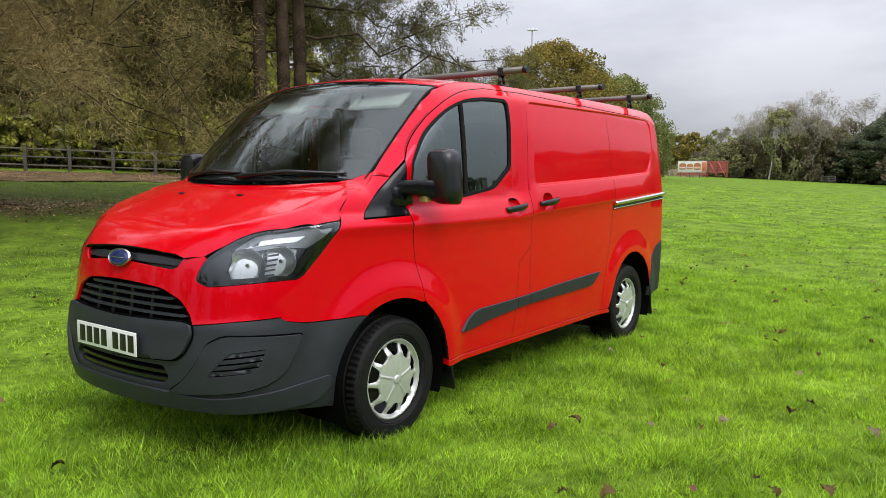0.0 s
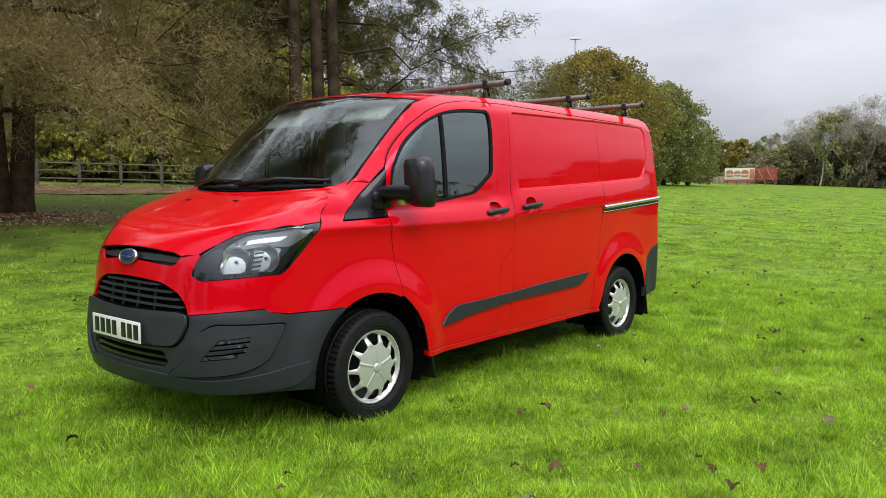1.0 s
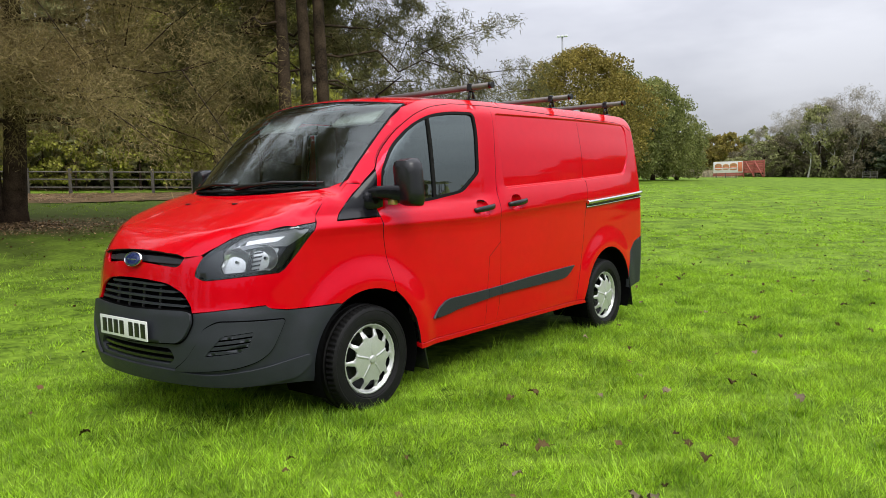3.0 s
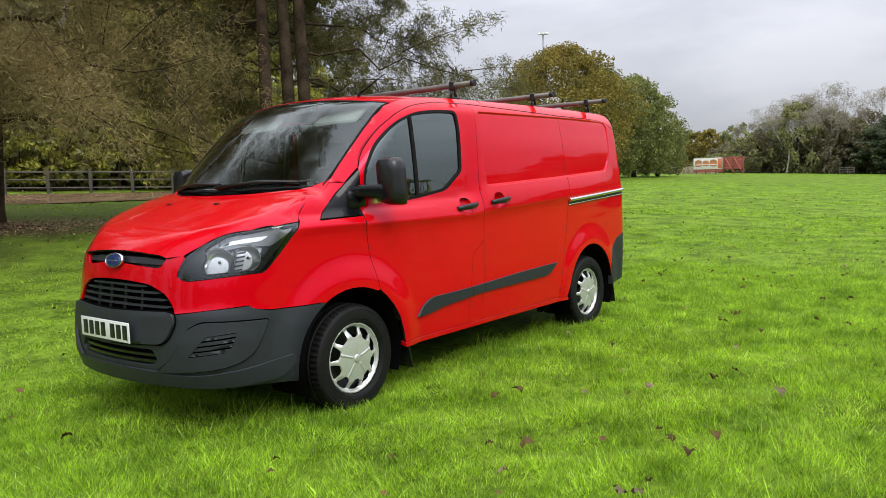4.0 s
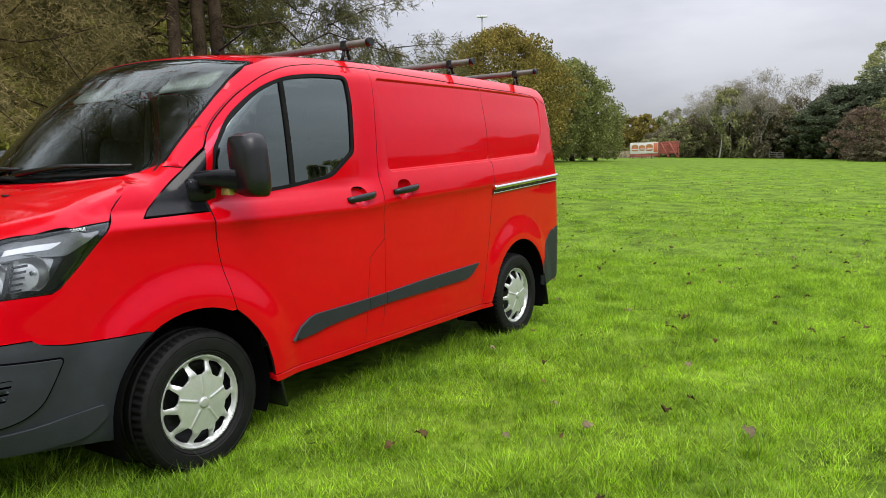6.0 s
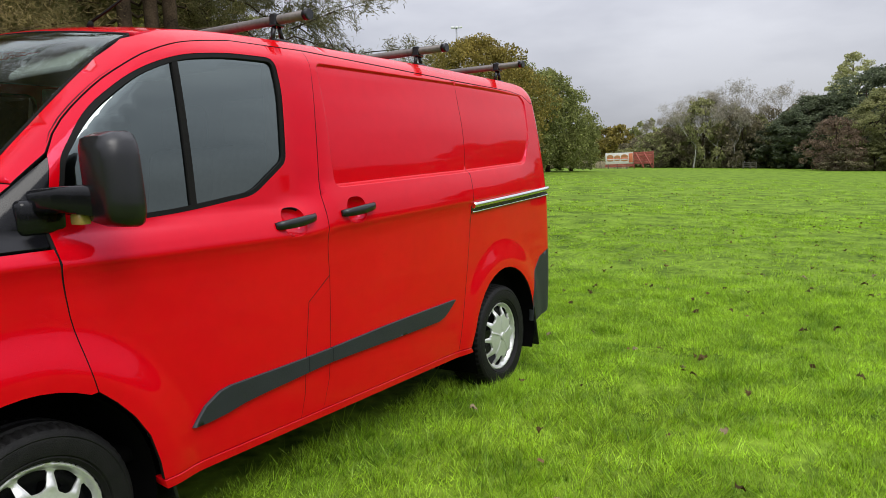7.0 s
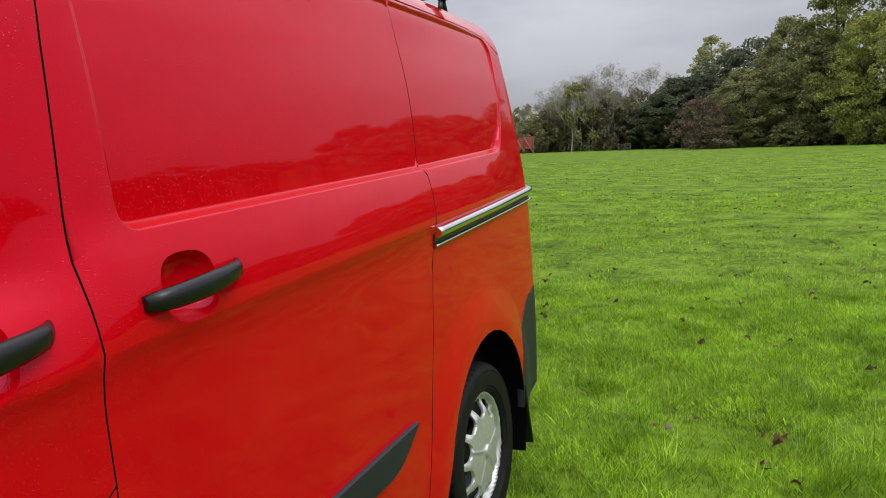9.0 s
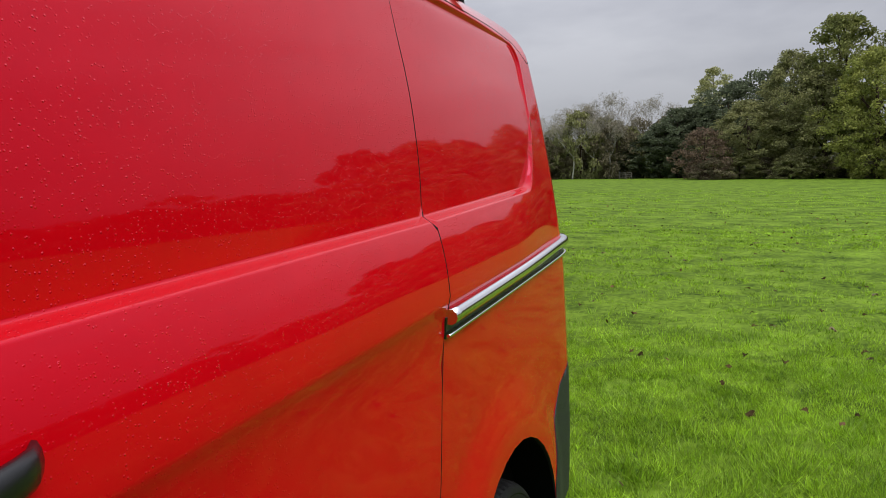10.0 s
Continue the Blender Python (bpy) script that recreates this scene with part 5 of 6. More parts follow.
def cabin(car):
    dash = box_bm((-.12, -.76, 1.02), (.36, .76, 1.235), .05, 3)
    for v in dash.verts:
        v.co.z -= .14 * max(0, .1 - v.co.x) * (1 if v.co.z > 1.1 else 0)
    part("dashboard", dash, DASH, car, "dark grey dashboard")
    part("binnacle", box_bm((.16, .22, 1.20), (.34, .58, 1.30), .03, 3), DASH, car)
    bm = bmesh.new()
    c, n = Vector((.47, .40, 1.20)), Vector((.75, 0, .66)).normalized()
    up = Vector((-.66, 0, .75))
    ring = [c + (Vector((0, 1, 0)) * math.cos(a) + up * math.sin(a)) * .19 for a in (2 * math.pi * k / 32 for k in range(33))]
    tube(ring, .016, 8, bm, cap=False)
    for a in (0, math.pi, 1.5 * math.pi):
        tube([c - n * .03, c + (Vector((0, 1, 0)) * math.cos(a) + up * math.sin(a)) * .18], [.03, .014], 8, bm)
    part("steering_wheel", bm, BLACK, car, "black steering wheel")
    for y, w in ((.42, .25), (-.16, .22), (-.58, .20)):
        seat = part("seat", box_bm((.72, y - w, .80), (1.20, y + w, .95), .05, 3), SEAT, car, "dark cloth seat")
        back = box_bm((1.12, y - w, .90), (1.25, y + w, 1.50), .05, 3)
        for v in back.verts:
            v.co.x += (v.co.z - .9) * .12
        part("backrest", back, SEAT, seat)
        part("headrest", box_bm((1.20, y - .13, 1.50), (1.30, y + .13, 1.70), .045, 3), SEAT, seat)
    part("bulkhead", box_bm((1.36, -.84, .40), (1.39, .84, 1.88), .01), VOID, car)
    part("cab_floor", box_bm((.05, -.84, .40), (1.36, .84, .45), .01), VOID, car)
    for s in (-1, 1):
        door_card = box_bm((.44, s * .845 - .012, .46), (1.30, s * .845 + .012, 1.225), .012)
        part("door_lining", door_card, DASH, car, "dark grey door lining")
        post = box_bm((1.145, s * .80 - .02, 1.20), (1.355, s * .80 + .02, 1.86), .012)
        part("pillar_lining", post, DASH, car, "dark grey pillar lining")
    for y in (.40, -.40):
        v = box_bm((.42, y - .20, 1.800), (.60, y + .20, 1.825), .010)
        for q in v.verts:
            q.co.z += (q.co.x - .5) * .75
        part("sun_visor", v, LINER, car, "pale grey sun visor")
    part("headlining", box_bm((.62, -.72, 1.865), (1.36, .72, 1.885), .005), DASH, car)
    part("inner_mirror", box_bm((.36, -.11, 1.70), (.385, .11, 1.765), .01), BLACK, car)


def roof_bars(car):
    """Three round steel load bars clamped across the roof, with plastic end caps."""
    for x, z in ((1.345, 2.040), (2.465, 2.038), (3.435, 2.050)):
        bm = bmesh.new()
        tube([(x, -.865, z), (x, .865, z)], .021, 18, bm)
        bar = part("roof_bar", bm, STEEL, car, "dull steel load bar")
        for s in (-1, 1):
            cap = bmesh.new()
            tube([(x, s * .862, z), (x, s * .890, z)], .0235, 18, cap)
            part("end_cap", cap, BLACK, bar, "black plastic end cap")
            zr = float(top_z(np.array([x]), np.array([.70]))[0])
            y = s * .695
            foot = bmesh.new()
            box_bm((x - .045, y - .028, zr - .012), (x + .045, y + .028, zr + .010), .006, 2, foot)
            for dx in (-1, 1):
                tube([(x + dx * .034, y, zr), (x + dx * .012, y, z - .018)], [.011, .009], 8, foot)
            box_bm((x - .030, y - .022, z - .030), (x + .030, y + .022, z - .014), .005, 2, foot)
            box_bm((x - .027, y - .020, z - .024), (x + .027, y + .020, z + .026), .008, 2, foot)
            part("clamp_foot", foot, BLACK, bar, "black clamp foot")


# ---- trees, fence and far things ----
def leaf_cloud(rng, centres, radii, per, size, flat=0.7, long=1.6, droop=0.0):
    """Leaf-sized cards gathered in clumps: arrays of quads."""
    n = len(centres) * per
    c, r = np.repeat(centres, per, 0), np.repeat(radii, per)
    d = rng.normal(size=(n, 3))
    d /= np.linalg.norm(d, axis=1)[:, None]
    p = c + d * (r * rng.uniform(.25, 1.0, n) ** .5)[:, None] * (1, 1, flat)
    a = rng.normal(size=(n, 3)) + (0, 0, -droop)
    a /= np.linalg.norm(a, axis=1)[:, None]
    b = np.cross(a, rng.normal(size=(n, 3)))
    b /= np.linalg.norm(b, axis=1)[:, None]
    s = size * rng.uniform(.6, 1.4, n)[:, None]
    a, b = a * s * long / 2, b * s / 2
    V = np.stack([p - a, p + b * .9 - a * .1, p + a, p - b * .9 - a * .1], 1).reshape(-1, 3)
    return V


def cards_mesh(name, V):
    n = len(V) // 4
    return raw_mesh(name, V, np.arange(4 * n), np.full(n, 4))


def crown_points(rng, n, radius, z0, z1, shape):
    """Clump centres that fill a crown of some outline, thicker outside."""
    out = []
    while len(out) < n:
        t = rng.uniform(0, 1)
        prof = {"round": math.sin(math.pi * min(1, .12 + .88 * t)) ** .55 if t < 1 else 0, "cone": (1 - t) ** .8 + .06, "flat": .45 + .55 * math.sin(math.pi * t) ** .5,
                "egg": math.sin(math.pi * (t * .85 + .12)) ** .7, "tall": .75 * math.sin(math.pi * (t * .9 + .08)) ** .6}[shape]
        a = rng.uniform(0, 2 * math.pi)
        lump = 1 + .16 * math.sin(3 * a + 7 * t) + .10 * math.sin(5 * a - 11 * t)
        r = radius * prof * lump * rng.uniform(.25, 1.0) ** .45
        out.append((r * math.cos(a), r * math.sin(a), z0 + (z1 - z0) * t))
    return np.array(out)


def tree(name, label, category, h, radius, mat, shape="round", bark=None, seed=1, clumps=160, per=26, leaf=.30, base=.18, trunk=.022, clump_r=.13, limbs=9, droop=0.0, group=""):
    """A tapered trunk with limbs and a crown of many small leaves in uneven clumps."""
    rng = np.random.default_rng(seed)
    ob = thing(name, label, category, group)
    bm = bmesh.new()
    bend = rng.uniform(-.03, .03, 2) * h
    spine = [(bend[0] * t * t, bend[1] * t * t, h * .92 * t - .2 * (t == 0)) for t in (0, .12, .3, .5, .7, .9)]
    tube(spine, [h * trunk * k for k in (1.35, 1.0, .82, .6, .38, .12)], 10, bm)
    pts = crown_points(rng, clumps, radius, h * base, h, shape)
    for k in range(limbs):
        t = rng.uniform(.2, .8)
        root = Vector((bend[0] * t * t, bend[1] * t * t, h * .92 * t))
        tip = Vector(pts[rng.integers(len(pts))])
        mid = root.lerp(tip, .5) + Vector((0, 0, .04 * h))
        tube([root, mid, tip], [h * trunk * .38, h * trunk * .22, h * trunk * .06], 6, bm)
    part("trunk", bm, bark or BARK, ob)
    rad = radius * clump_r * rng.uniform(.7, 1.5, len(pts)) + .1
    me = cards_mesh("crown", leaf_cloud(rng, pts, rad, per, leaf, droop=droop))
    part_mesh("crown", me, mat, ob)
    return ob


def bare_tree(name, label, h, seed, mat=None):
    """A pale leafless tree: trunk, forking limbs and a haze of fine twigs."""
    rng = np.random.default_rng(seed)
    ob = thing(name, label, "tree", "bare trees at the field's edge")
    bm = bmesh.new()
    tips = []

    def grow(p, d, length, r, level):
        q = p + d * length
        tube([p, p.lerp(q, .5) + Vector(rng.normal(size=3)) * length * .05, q], [r, r * .8, r * .55], 6 if level < 2 else 4, bm, cap=False)
        if level >= 4:
            tips.append(q)
            return
        for _ in range(3):
            nd = (d + Vector(rng.normal(size=3)) * .40 + Vector((0, 0, .14))).normalized()
            grow(p.lerp(q, rng.uniform(.65, 1.0)), nd, length * rng.uniform(.55, .8), r * .5, level + 1)

    grow(Vector((0, 0, -.2)), Vector((rng.normal() * .06, rng.normal() * .06, 1)).normalized(), h * .34, h * .0105, 0)
    part("trunk", bm, PALEBARK, ob)
    V = leaf_cloud(rng, np.array(tips), np.full(len(tips), h * .055), 26, .035, flat=1.0, long=16.0)
    part_mesh("crown", cards_mesh("crown", V), mat or TWIG, ob)
    return ob


def pine(name, label, h, reach, seed, low=.12, sprays=1500, trunk_r=.28, stems=((0, 0),), mat=None, lean=0.0, away=None, group="", avoid=None, needles=22, thick=.015, size=1.0, needle=1.0, hug=1.0, tight=1.0, fork=.25):
    """An old pine: one or more stems, long drooping boughs and feathery sprays of needles."""
    rng = np.random.default_rng(seed)
    ob = thing(name, label, "pine tree", group)
    wood, heads = bmesh.new(), []
    for k, (sx, sy) in enumerate(stems):
        pts = [Vector((sx * (1 + fork * t) + .12 * math.sin(5 * t + k) + lean * t, sy * (1 + fork * t), h * t - .2)) for t in (0, .04, .15, .3, .5, .75, 1)]
        tube(pts, [trunk_r * f for f in (1.5, 1.12, 1.0, .92, .75, .5, .1)], 14, wood)
    boughs = []
    for k in range(64):
        t = low + (.97 - low) * rng.uniform() ** 1.35
        sx, sy = stems[rng.integers(len(stems))]
        root = Vector((sx * (1 + fork * t), sy * (1 + fork * t), h * t))
        a = rng.uniform(0, 2 * math.pi)
        if away is not None and rng.uniform() < .35:
            a = away + rng.normal() * .5
        if avoid is not None and math.cos(a - avoid) > .25 and t < .75:
            a = avoid + math.pi + rng.normal() * .9
        ln = reach * (1.05 - .55 * t) * rng.uniform(.6, 1.1)
        dz = ln * (.16 - .42 * (1 - t) * rng.uniform(.4, 1.2))
        end = root + Vector((math.cos(a) * ln, math.sin(a) * ln, dz))
        mid = root.lerp(end, .5) + Vector((0, 0, ln * .13)) + Vector(rng.normal(size=3)) * .12
        way = [root.lerp(mid, g * 2) if g < .5 else mid.lerp(end, g * 2 - 1) for g in (0, .12, .25, .38, .5, .62, .75, .88, 1)]
        way = [p + Vector(rng.normal(size=3)) * ln * .028 * (0 < j < 8) - Vector((0, 0, ln * .05 * math.sin(math.pi * j / 8))) for j, p in enumerate(way)]
        tube(way, [trunk_r * f for f in (.24, .20, .17, .14, .11, .085, .06, .04, .02)], 6, wood)
        boughs.append((root, way[4], end))
        for _ in range(7):
            f = rng.uniform(.35, .98)
            p = root.lerp(mid, f * 2) if f < .5 else mid.lerp(end, f * 2 - 1)
            q = p + Vector(rng.normal(size=3)) * ln * .16 + Vector((math.cos(a), math.sin(a), -.25)) * ln * .14
            tube([p, p.lerp(q, .5) + Vector((0, 0, .06)), q], [.017, .011, .004], 4, wood, cap=False)
            boughs.append((p, p.lerp(q, .5), q))
    part("trunk", wood, BARK, ob)
    n = sprays * needles
    pick = rng.integers(len(boughs), size=sprays)
    f = rng.uniform(.25, 1.05, sprays)
    R, M, E = (np.array([tuple(b[j]) for b in boughs])[pick] for j in range(3))
    f_ = f[:, None]
    centre = np.where(f_ < .5, R + (M - R) * f_ * 2, M + (E - M) * (f_ * 2 - 1)) + rng.normal(size=(sprays, 3)) * (.42 * size * hug, .42 * size * hug, .34 * size * hug)
    way = (E - M) / np.linalg.norm(E - M, axis=1)[:, None] * .6 + rng.normal(size=(sprays, 3)) * .5 + (0, 0, -.35)
    way /= np.linalg.norm(way, axis=1)[:, None]
    c, w = np.repeat(centre, needles, 0), np.repeat(way, needles, 0)
    d = w * .8 + rng.normal(size=(n, 3)) * .55
    d /= np.linalg.norm(d, axis=1)[:, None]
    s = rng.uniform(.10, .26, n)[:, None] * size * needle
    p = c + w * rng.uniform(-.25, .25, n)[:, None] * size * tight + rng.normal(size=(n, 3)) * .10 * size * tight
    side = np.cross(d, rng.normal(size=(n, 3)))
    side /= np.linalg.norm(side, axis=1)[:, None]
    V = np.stack([p - side * thick, p + side * thick, p + d * s * 1.1], 1).reshape(-1, 3)
    part_mesh("crown", raw_mesh("crown", V, np.arange(3 * n), np.full(n, 3)), mat or PINE, ob)
    return ob


def at_ground(x, y, turn=0.0, dz=0.0):
    return pose(x, y, float(ground_z(x, y)) + dz, 0, 0, turn)


def polar(az, d):
    """A place by its bearing in degrees from the x axis and its distance, seen from the start of the walk."""
    return -3.0 + d * math.cos(radians(az)), -4.0 + d * math.sin(radians(az))


def fence():
    ob = thing("post_and_rail_fence", "weathered grey wooden post-and-rail fence at the wood's edge", "fence")
    a, b = polar(78, 43.5), polar(47, 39)
    n = 12
    post = box_bm((-.07, -.05, -.3), (.07, .05, 1.22), .01, 1)
    me = bpy.data.meshes.new("post")
    post.to_mesh(me)
    post.free()
    me.materials.append(WOOD)
    turn = math.atan2(b[1] - a[1], b[0] - a[0])
    places = []
    for k in range(n + 1):
        x, y = a[0] + (b[0] - a[0]) * k / n, a[1] + (b[1] - a[1]) * k / n
        z = float(ground_z(x, y))
        places.append(Vector((x, y, z)))
        p = new("post", me)
        p.parent = ob
        p.matrix_basis = pose(x, y, z, 0, 0, math.degrees(turn))
    for p, q in zip(places, places[1:]):
        for h in (.32, .70, 1.06):
            bm = tube([p + Vector((0, 0, h)), q + Vector((0, 0, h))], .055, 6, squash=.45)
            part("rail", bm, WOOD, ob)


def ground_patch(name, centre, rx, ry, turn, seed, label, mat):
    """A bed of fallen leaves, draped on the ground with a ragged edge."""
    rng = np.random.default_rng(seed)
    ca, sa = math.cos(turn), math.sin(turn)
    V, F = [], []
    rings, seg = 14, 64
    for i in range(rings + 1):
        for k in range(seg):
            a = 2 * math.pi * k / seg
            rag = 1 + (.10 * math.sin(5 * a + seed) + .07 * math.sin(11 * a) + rng.uniform(-.04, .04)) * (i == rings)
            u, v = rx * i / rings * rag * math.cos(a), ry * i / rings * rag * math.sin(a)
            x, y = centre[0] + u * ca - v * sa, centre[1] + u * sa + v * ca
            V.append((x, y, float(ground_z(x, y)) + .035 + .03 * math.sin(x * 2.1) * math.sin(y * 1.7)))
    for i in range(rings):
        for k in range(seg):
            F.append((i * seg + k, (i + 1) * seg + k, (i + 1) * seg + (k + 1) % seg, i * seg + (k + 1) % seg))
    me = raw_mesh(name, V, np.array(F).ravel(), np.full(len(F), 4), True)
    ob = part_mesh(name, me, mat, None)
    return tagged(ob, label, "leaf litter", kind="structure")


def loose_leaves(name, n, centre, rx, ry, turn, seed, label):
    """Fallen leaves lying thickly towards the middle of a bed and straying over its edge."""
    rng = np.random.default_rng(seed)
    u, v = rng.normal(size=n) * rx * .62, rng.normal(size=n) * ry * .62
    ca, sa = math.cos(turn), math.sin(turn)
    x, y = centre[0] + u * ca - v * sa, centre[1] + u * sa + v * ca
    p = np.stack([x, y, ground_z(x, y) + .05 + .03 * rng.uniform(size=n)], 1)
    a = rng.normal(size=(n, 3)) * (1, 1, .35)
    a /= np.linalg.norm(a, axis=1)[:, None]
    b = np.cross(a, (0, 0, 1.0) + rng.normal(size=(n, 3)) * .3)
    b /= np.linalg.norm(b, axis=1)[:, None]
    s = rng.uniform(.018, .042, n)[:, None]
    V = np.stack([p - a * s, p + b * s * .6, p + a * s, p - b * s * .6], 1).reshape(-1, 3)
    ob = part_mesh(name, cards_mesh(name, V), LITTERLEAF, None)
    tagged(ob, label, "leaf litter", kind="stuff")


def hoarding():
    """A food poster on a trailer frame with a red slatted end, on legs with sloping braces."""
    ob = thing("poster_trailer", "faded food poster on a red slatted trailer frame", "billboard")
    x, y = polar(18.35, 108)
    red = material("faded_red_boards", (0.30, 0.075, 0.055), rough=0.8, noise_scale=2, noise_amount=0.3)
    white = material("poster_paper", (0.62, 0.60, 0.57), rough=0.6, noise_scale=1.5, noise_amount=0.12)
    bun = material("poster_brown", (0.36, 0.17, 0.06), rough=0.6, noise_scale=6, noise_amount=0.3)
    orange = material("poster_orange", (0.55, 0.16, 0.07), rough=0.6, noise_scale=4, noise_amount=0.2)
    part("poster_board", box_bm((-2.55, -.05, .72), (1.15, .05, 2.22), .02), white, ob, "pale poster board")
    for k, (px, w, h) in enumerate(((-1.92, .46, .95), (-.98, .42, .80), (-.02, .48, 1.0))):
        for dz, ww, hh, mt, proud in ((.20 * h, w, .36 * h, bun, .0), (-.02 * h, w * 1.08, .16 * h, orange, .006), (-.14 * h, w * 1.04, .10 * h, white, .009), (-.27 * h, w * .96, .20 * h, bun, .003)):
            oval = lathe([(0, -.010), (.75, -.010), (.93, -.006), (1.0, .010)], 20)
            for v in oval.verts:
                v.co = Vector((px + v.co.x * ww, -.062 + v.co.y - proud, 1.45 + dz + v.co.z * hh * (.62 if v.co.z < 0 else 1)))
            bmesh.ops.recalc_face_normals(oval, faces=oval.faces)
            part("poster_shape", oval, mt, ob)
    part("poster_shape", box_bm((.55, -.075, .85), (1.08, -.055, 2.1), .009), orange, ob)
    for k in range(5):
        part("board", box_bm((1.20, -.05, .62 + .33 * k), (3.85, .0, .92 + .33 * k), .01), red, ob)
    for k in range(2):
        part("skirt_board", box_bm((-2.6, -.03, .30 + .20 * k), (1.18, .02, .48 + .20 * k), .01), red, ob)
    for px in (1.25, 2.5, 3.75):
        part("upright", box_bm((px - .07, -.12, .0), (px + .07, -.05, 2.3), .01), red, ob)
    for px in (1.5, 2.6):
        part("brace", tube([(px, -.15, 2.1), (px + 1.0, -1.2, .05)], .07, 6), red, ob)
    for px in (-2.2, -1.0, .3):
        part("leg", box_bm((px - .06, -.03, -.2), (px + .06, .03, .75), .01), WOOD, ob)
    ob.matrix_basis = at_ground(x, y, 18.35 - 90)


def dry_verge():
    """A strip of tall dry stems along the far edge of the field."""
    rng = np.random.default_rng(91)
    n = 5200
    t = rng.uniform(0, 1, n)
    (x0, y0), (x1, y1) = polar(27.0, 116), polar(19.0, 113)
    x, y = x0 + (x1 - x0) * t + rng.normal(0, .5, n), y0 + (y1 - y0) * t + rng.normal(0, .9, n)
    h = rng.uniform(.5, 1.15, n)
    lean = rng.normal(0, .22, (n, 2)) * h[:, None]
    z = ground_z(x, y)
    w = rng.uniform(.03, .07, n)
    V = np.stack([np.stack([x - w, y + w, z], 1), np.stack([x + w, y - w, z], 1), np.stack([x + lean[:, 0], y + lean[:, 1], z + h], 1)], 1).reshape(-1, 3)
    ob = part_mesh("dry_grass", raw_mesh("dry_grass", V, np.arange(3 * n), np.full(n, 3)), STRAW, None)
    tagged(ob, "tall pale dry grass along the field's edge", "dry grass", kind="stuff")


def light_mast():
    ob = thing("floodlight_mast", "tall grey floodlight mast with a ring of white lamps", "light mast")
    x, y = polar(30.35, 150)
    grey = material("galvanised_steel", (0.30, 0.31, 0.32), rough=0.5, metal=0.6, noise_scale=2, noise_amount=0.15)
    pale = material("lamp_casing", (0.75, 0.76, 0.78), rough=0.4, noise_scale=3, noise_amount=0.05)
    part("mast", tube([(0, 0, -.3), (0, 0, 14), (0, 0, 26.6)], [.38, .26, .16], 10), grey, ob)
    part("head_frame", tube([(-.8, 0, 26.4), (.8, 0, 26.4)], .10, 6), grey, ob)
    for px in (-.75, 0.0, .75):
        part("lamp", box_bm((px - .30, -.3, 26.35), (px + .30, .3, 26.70), .08), pale, ob, "white floodlight")
    ob.matrix_basis = at_ground(x, y, 30 - 90)


def field_gate():
    ob = thing("field_gate", "small pale wooden rail gate at the trees", "gate")
    x, y = 1.2 + 112 * math.cos(radians(9.0)), -1.5 + 112 * math.sin(radians(9.0))
    for px in (-1.1, 0.1, 1.1):
        part("post", box_bm((px - .08, -.06, -.2), (px + .08, .06, 1.25), .01), WOOD, ob)
    for h in (.35, .75, 1.1):
        part("rail", box_bm((-1.2, -.08, h), (1.2, -.03, h + .13), .01), WOOD, ob)
    ob.matrix_basis = at_ground(x, y, 9 - 90)
    ob.scale = (.78, .78, .78)


def fallen_leaf(seed, mat, label):
    """A curled leaf: midrib, lobed edge and a stalk."""
    rng = np.random.default_rng(seed)
    bm = bmesh.new()
    n = 9
    mid = [bm.verts.new((0.085 * (k / (n - 1) - .5), 0, .004 + .022 * math.sin(math.pi * k / (n - 1)) * rng.uniform(.6, 1.3))) for k in range(n)]
    for s in (-1, 1):
        edge = []
        for k in range(n):
            t = k / (n - 1)
            w = .034 * math.sin(math.pi * min(1, t * .92 + .06)) ** .8 * (1 + .28 * math.cos(k * math.pi)) * rng.uniform(.85, 1.1)
            edge.append(bm.verts.new((mid[k].co.x + .004 * s * rng.normal(), s * w, mid[k].co.z + .022 * rng.uniform(-.5, 1.2))))
        for k in range(n - 1):
            bm.faces.new((mid[k], mid[k + 1], edge[k + 1], edge[k]) if s > 0 else (mid[k + 1], mid[k], edge[k], edge[k + 1])).smooth = True
    tube([mid[0].co, mid[0].co + Vector((-.018, .004, .006)), mid[0].co + Vector((-.035, .012, .002))], [.0016, .0014, .001], 4, bm)
    me = bpy.data.meshes.new("fallen_leaf")
    bm.to_mesh(me)
    bm.free()
    me.materials.append(mat)
    return tagged(new("fallen_leaf", me), label, "leaf", "fallen leaves on the grass")


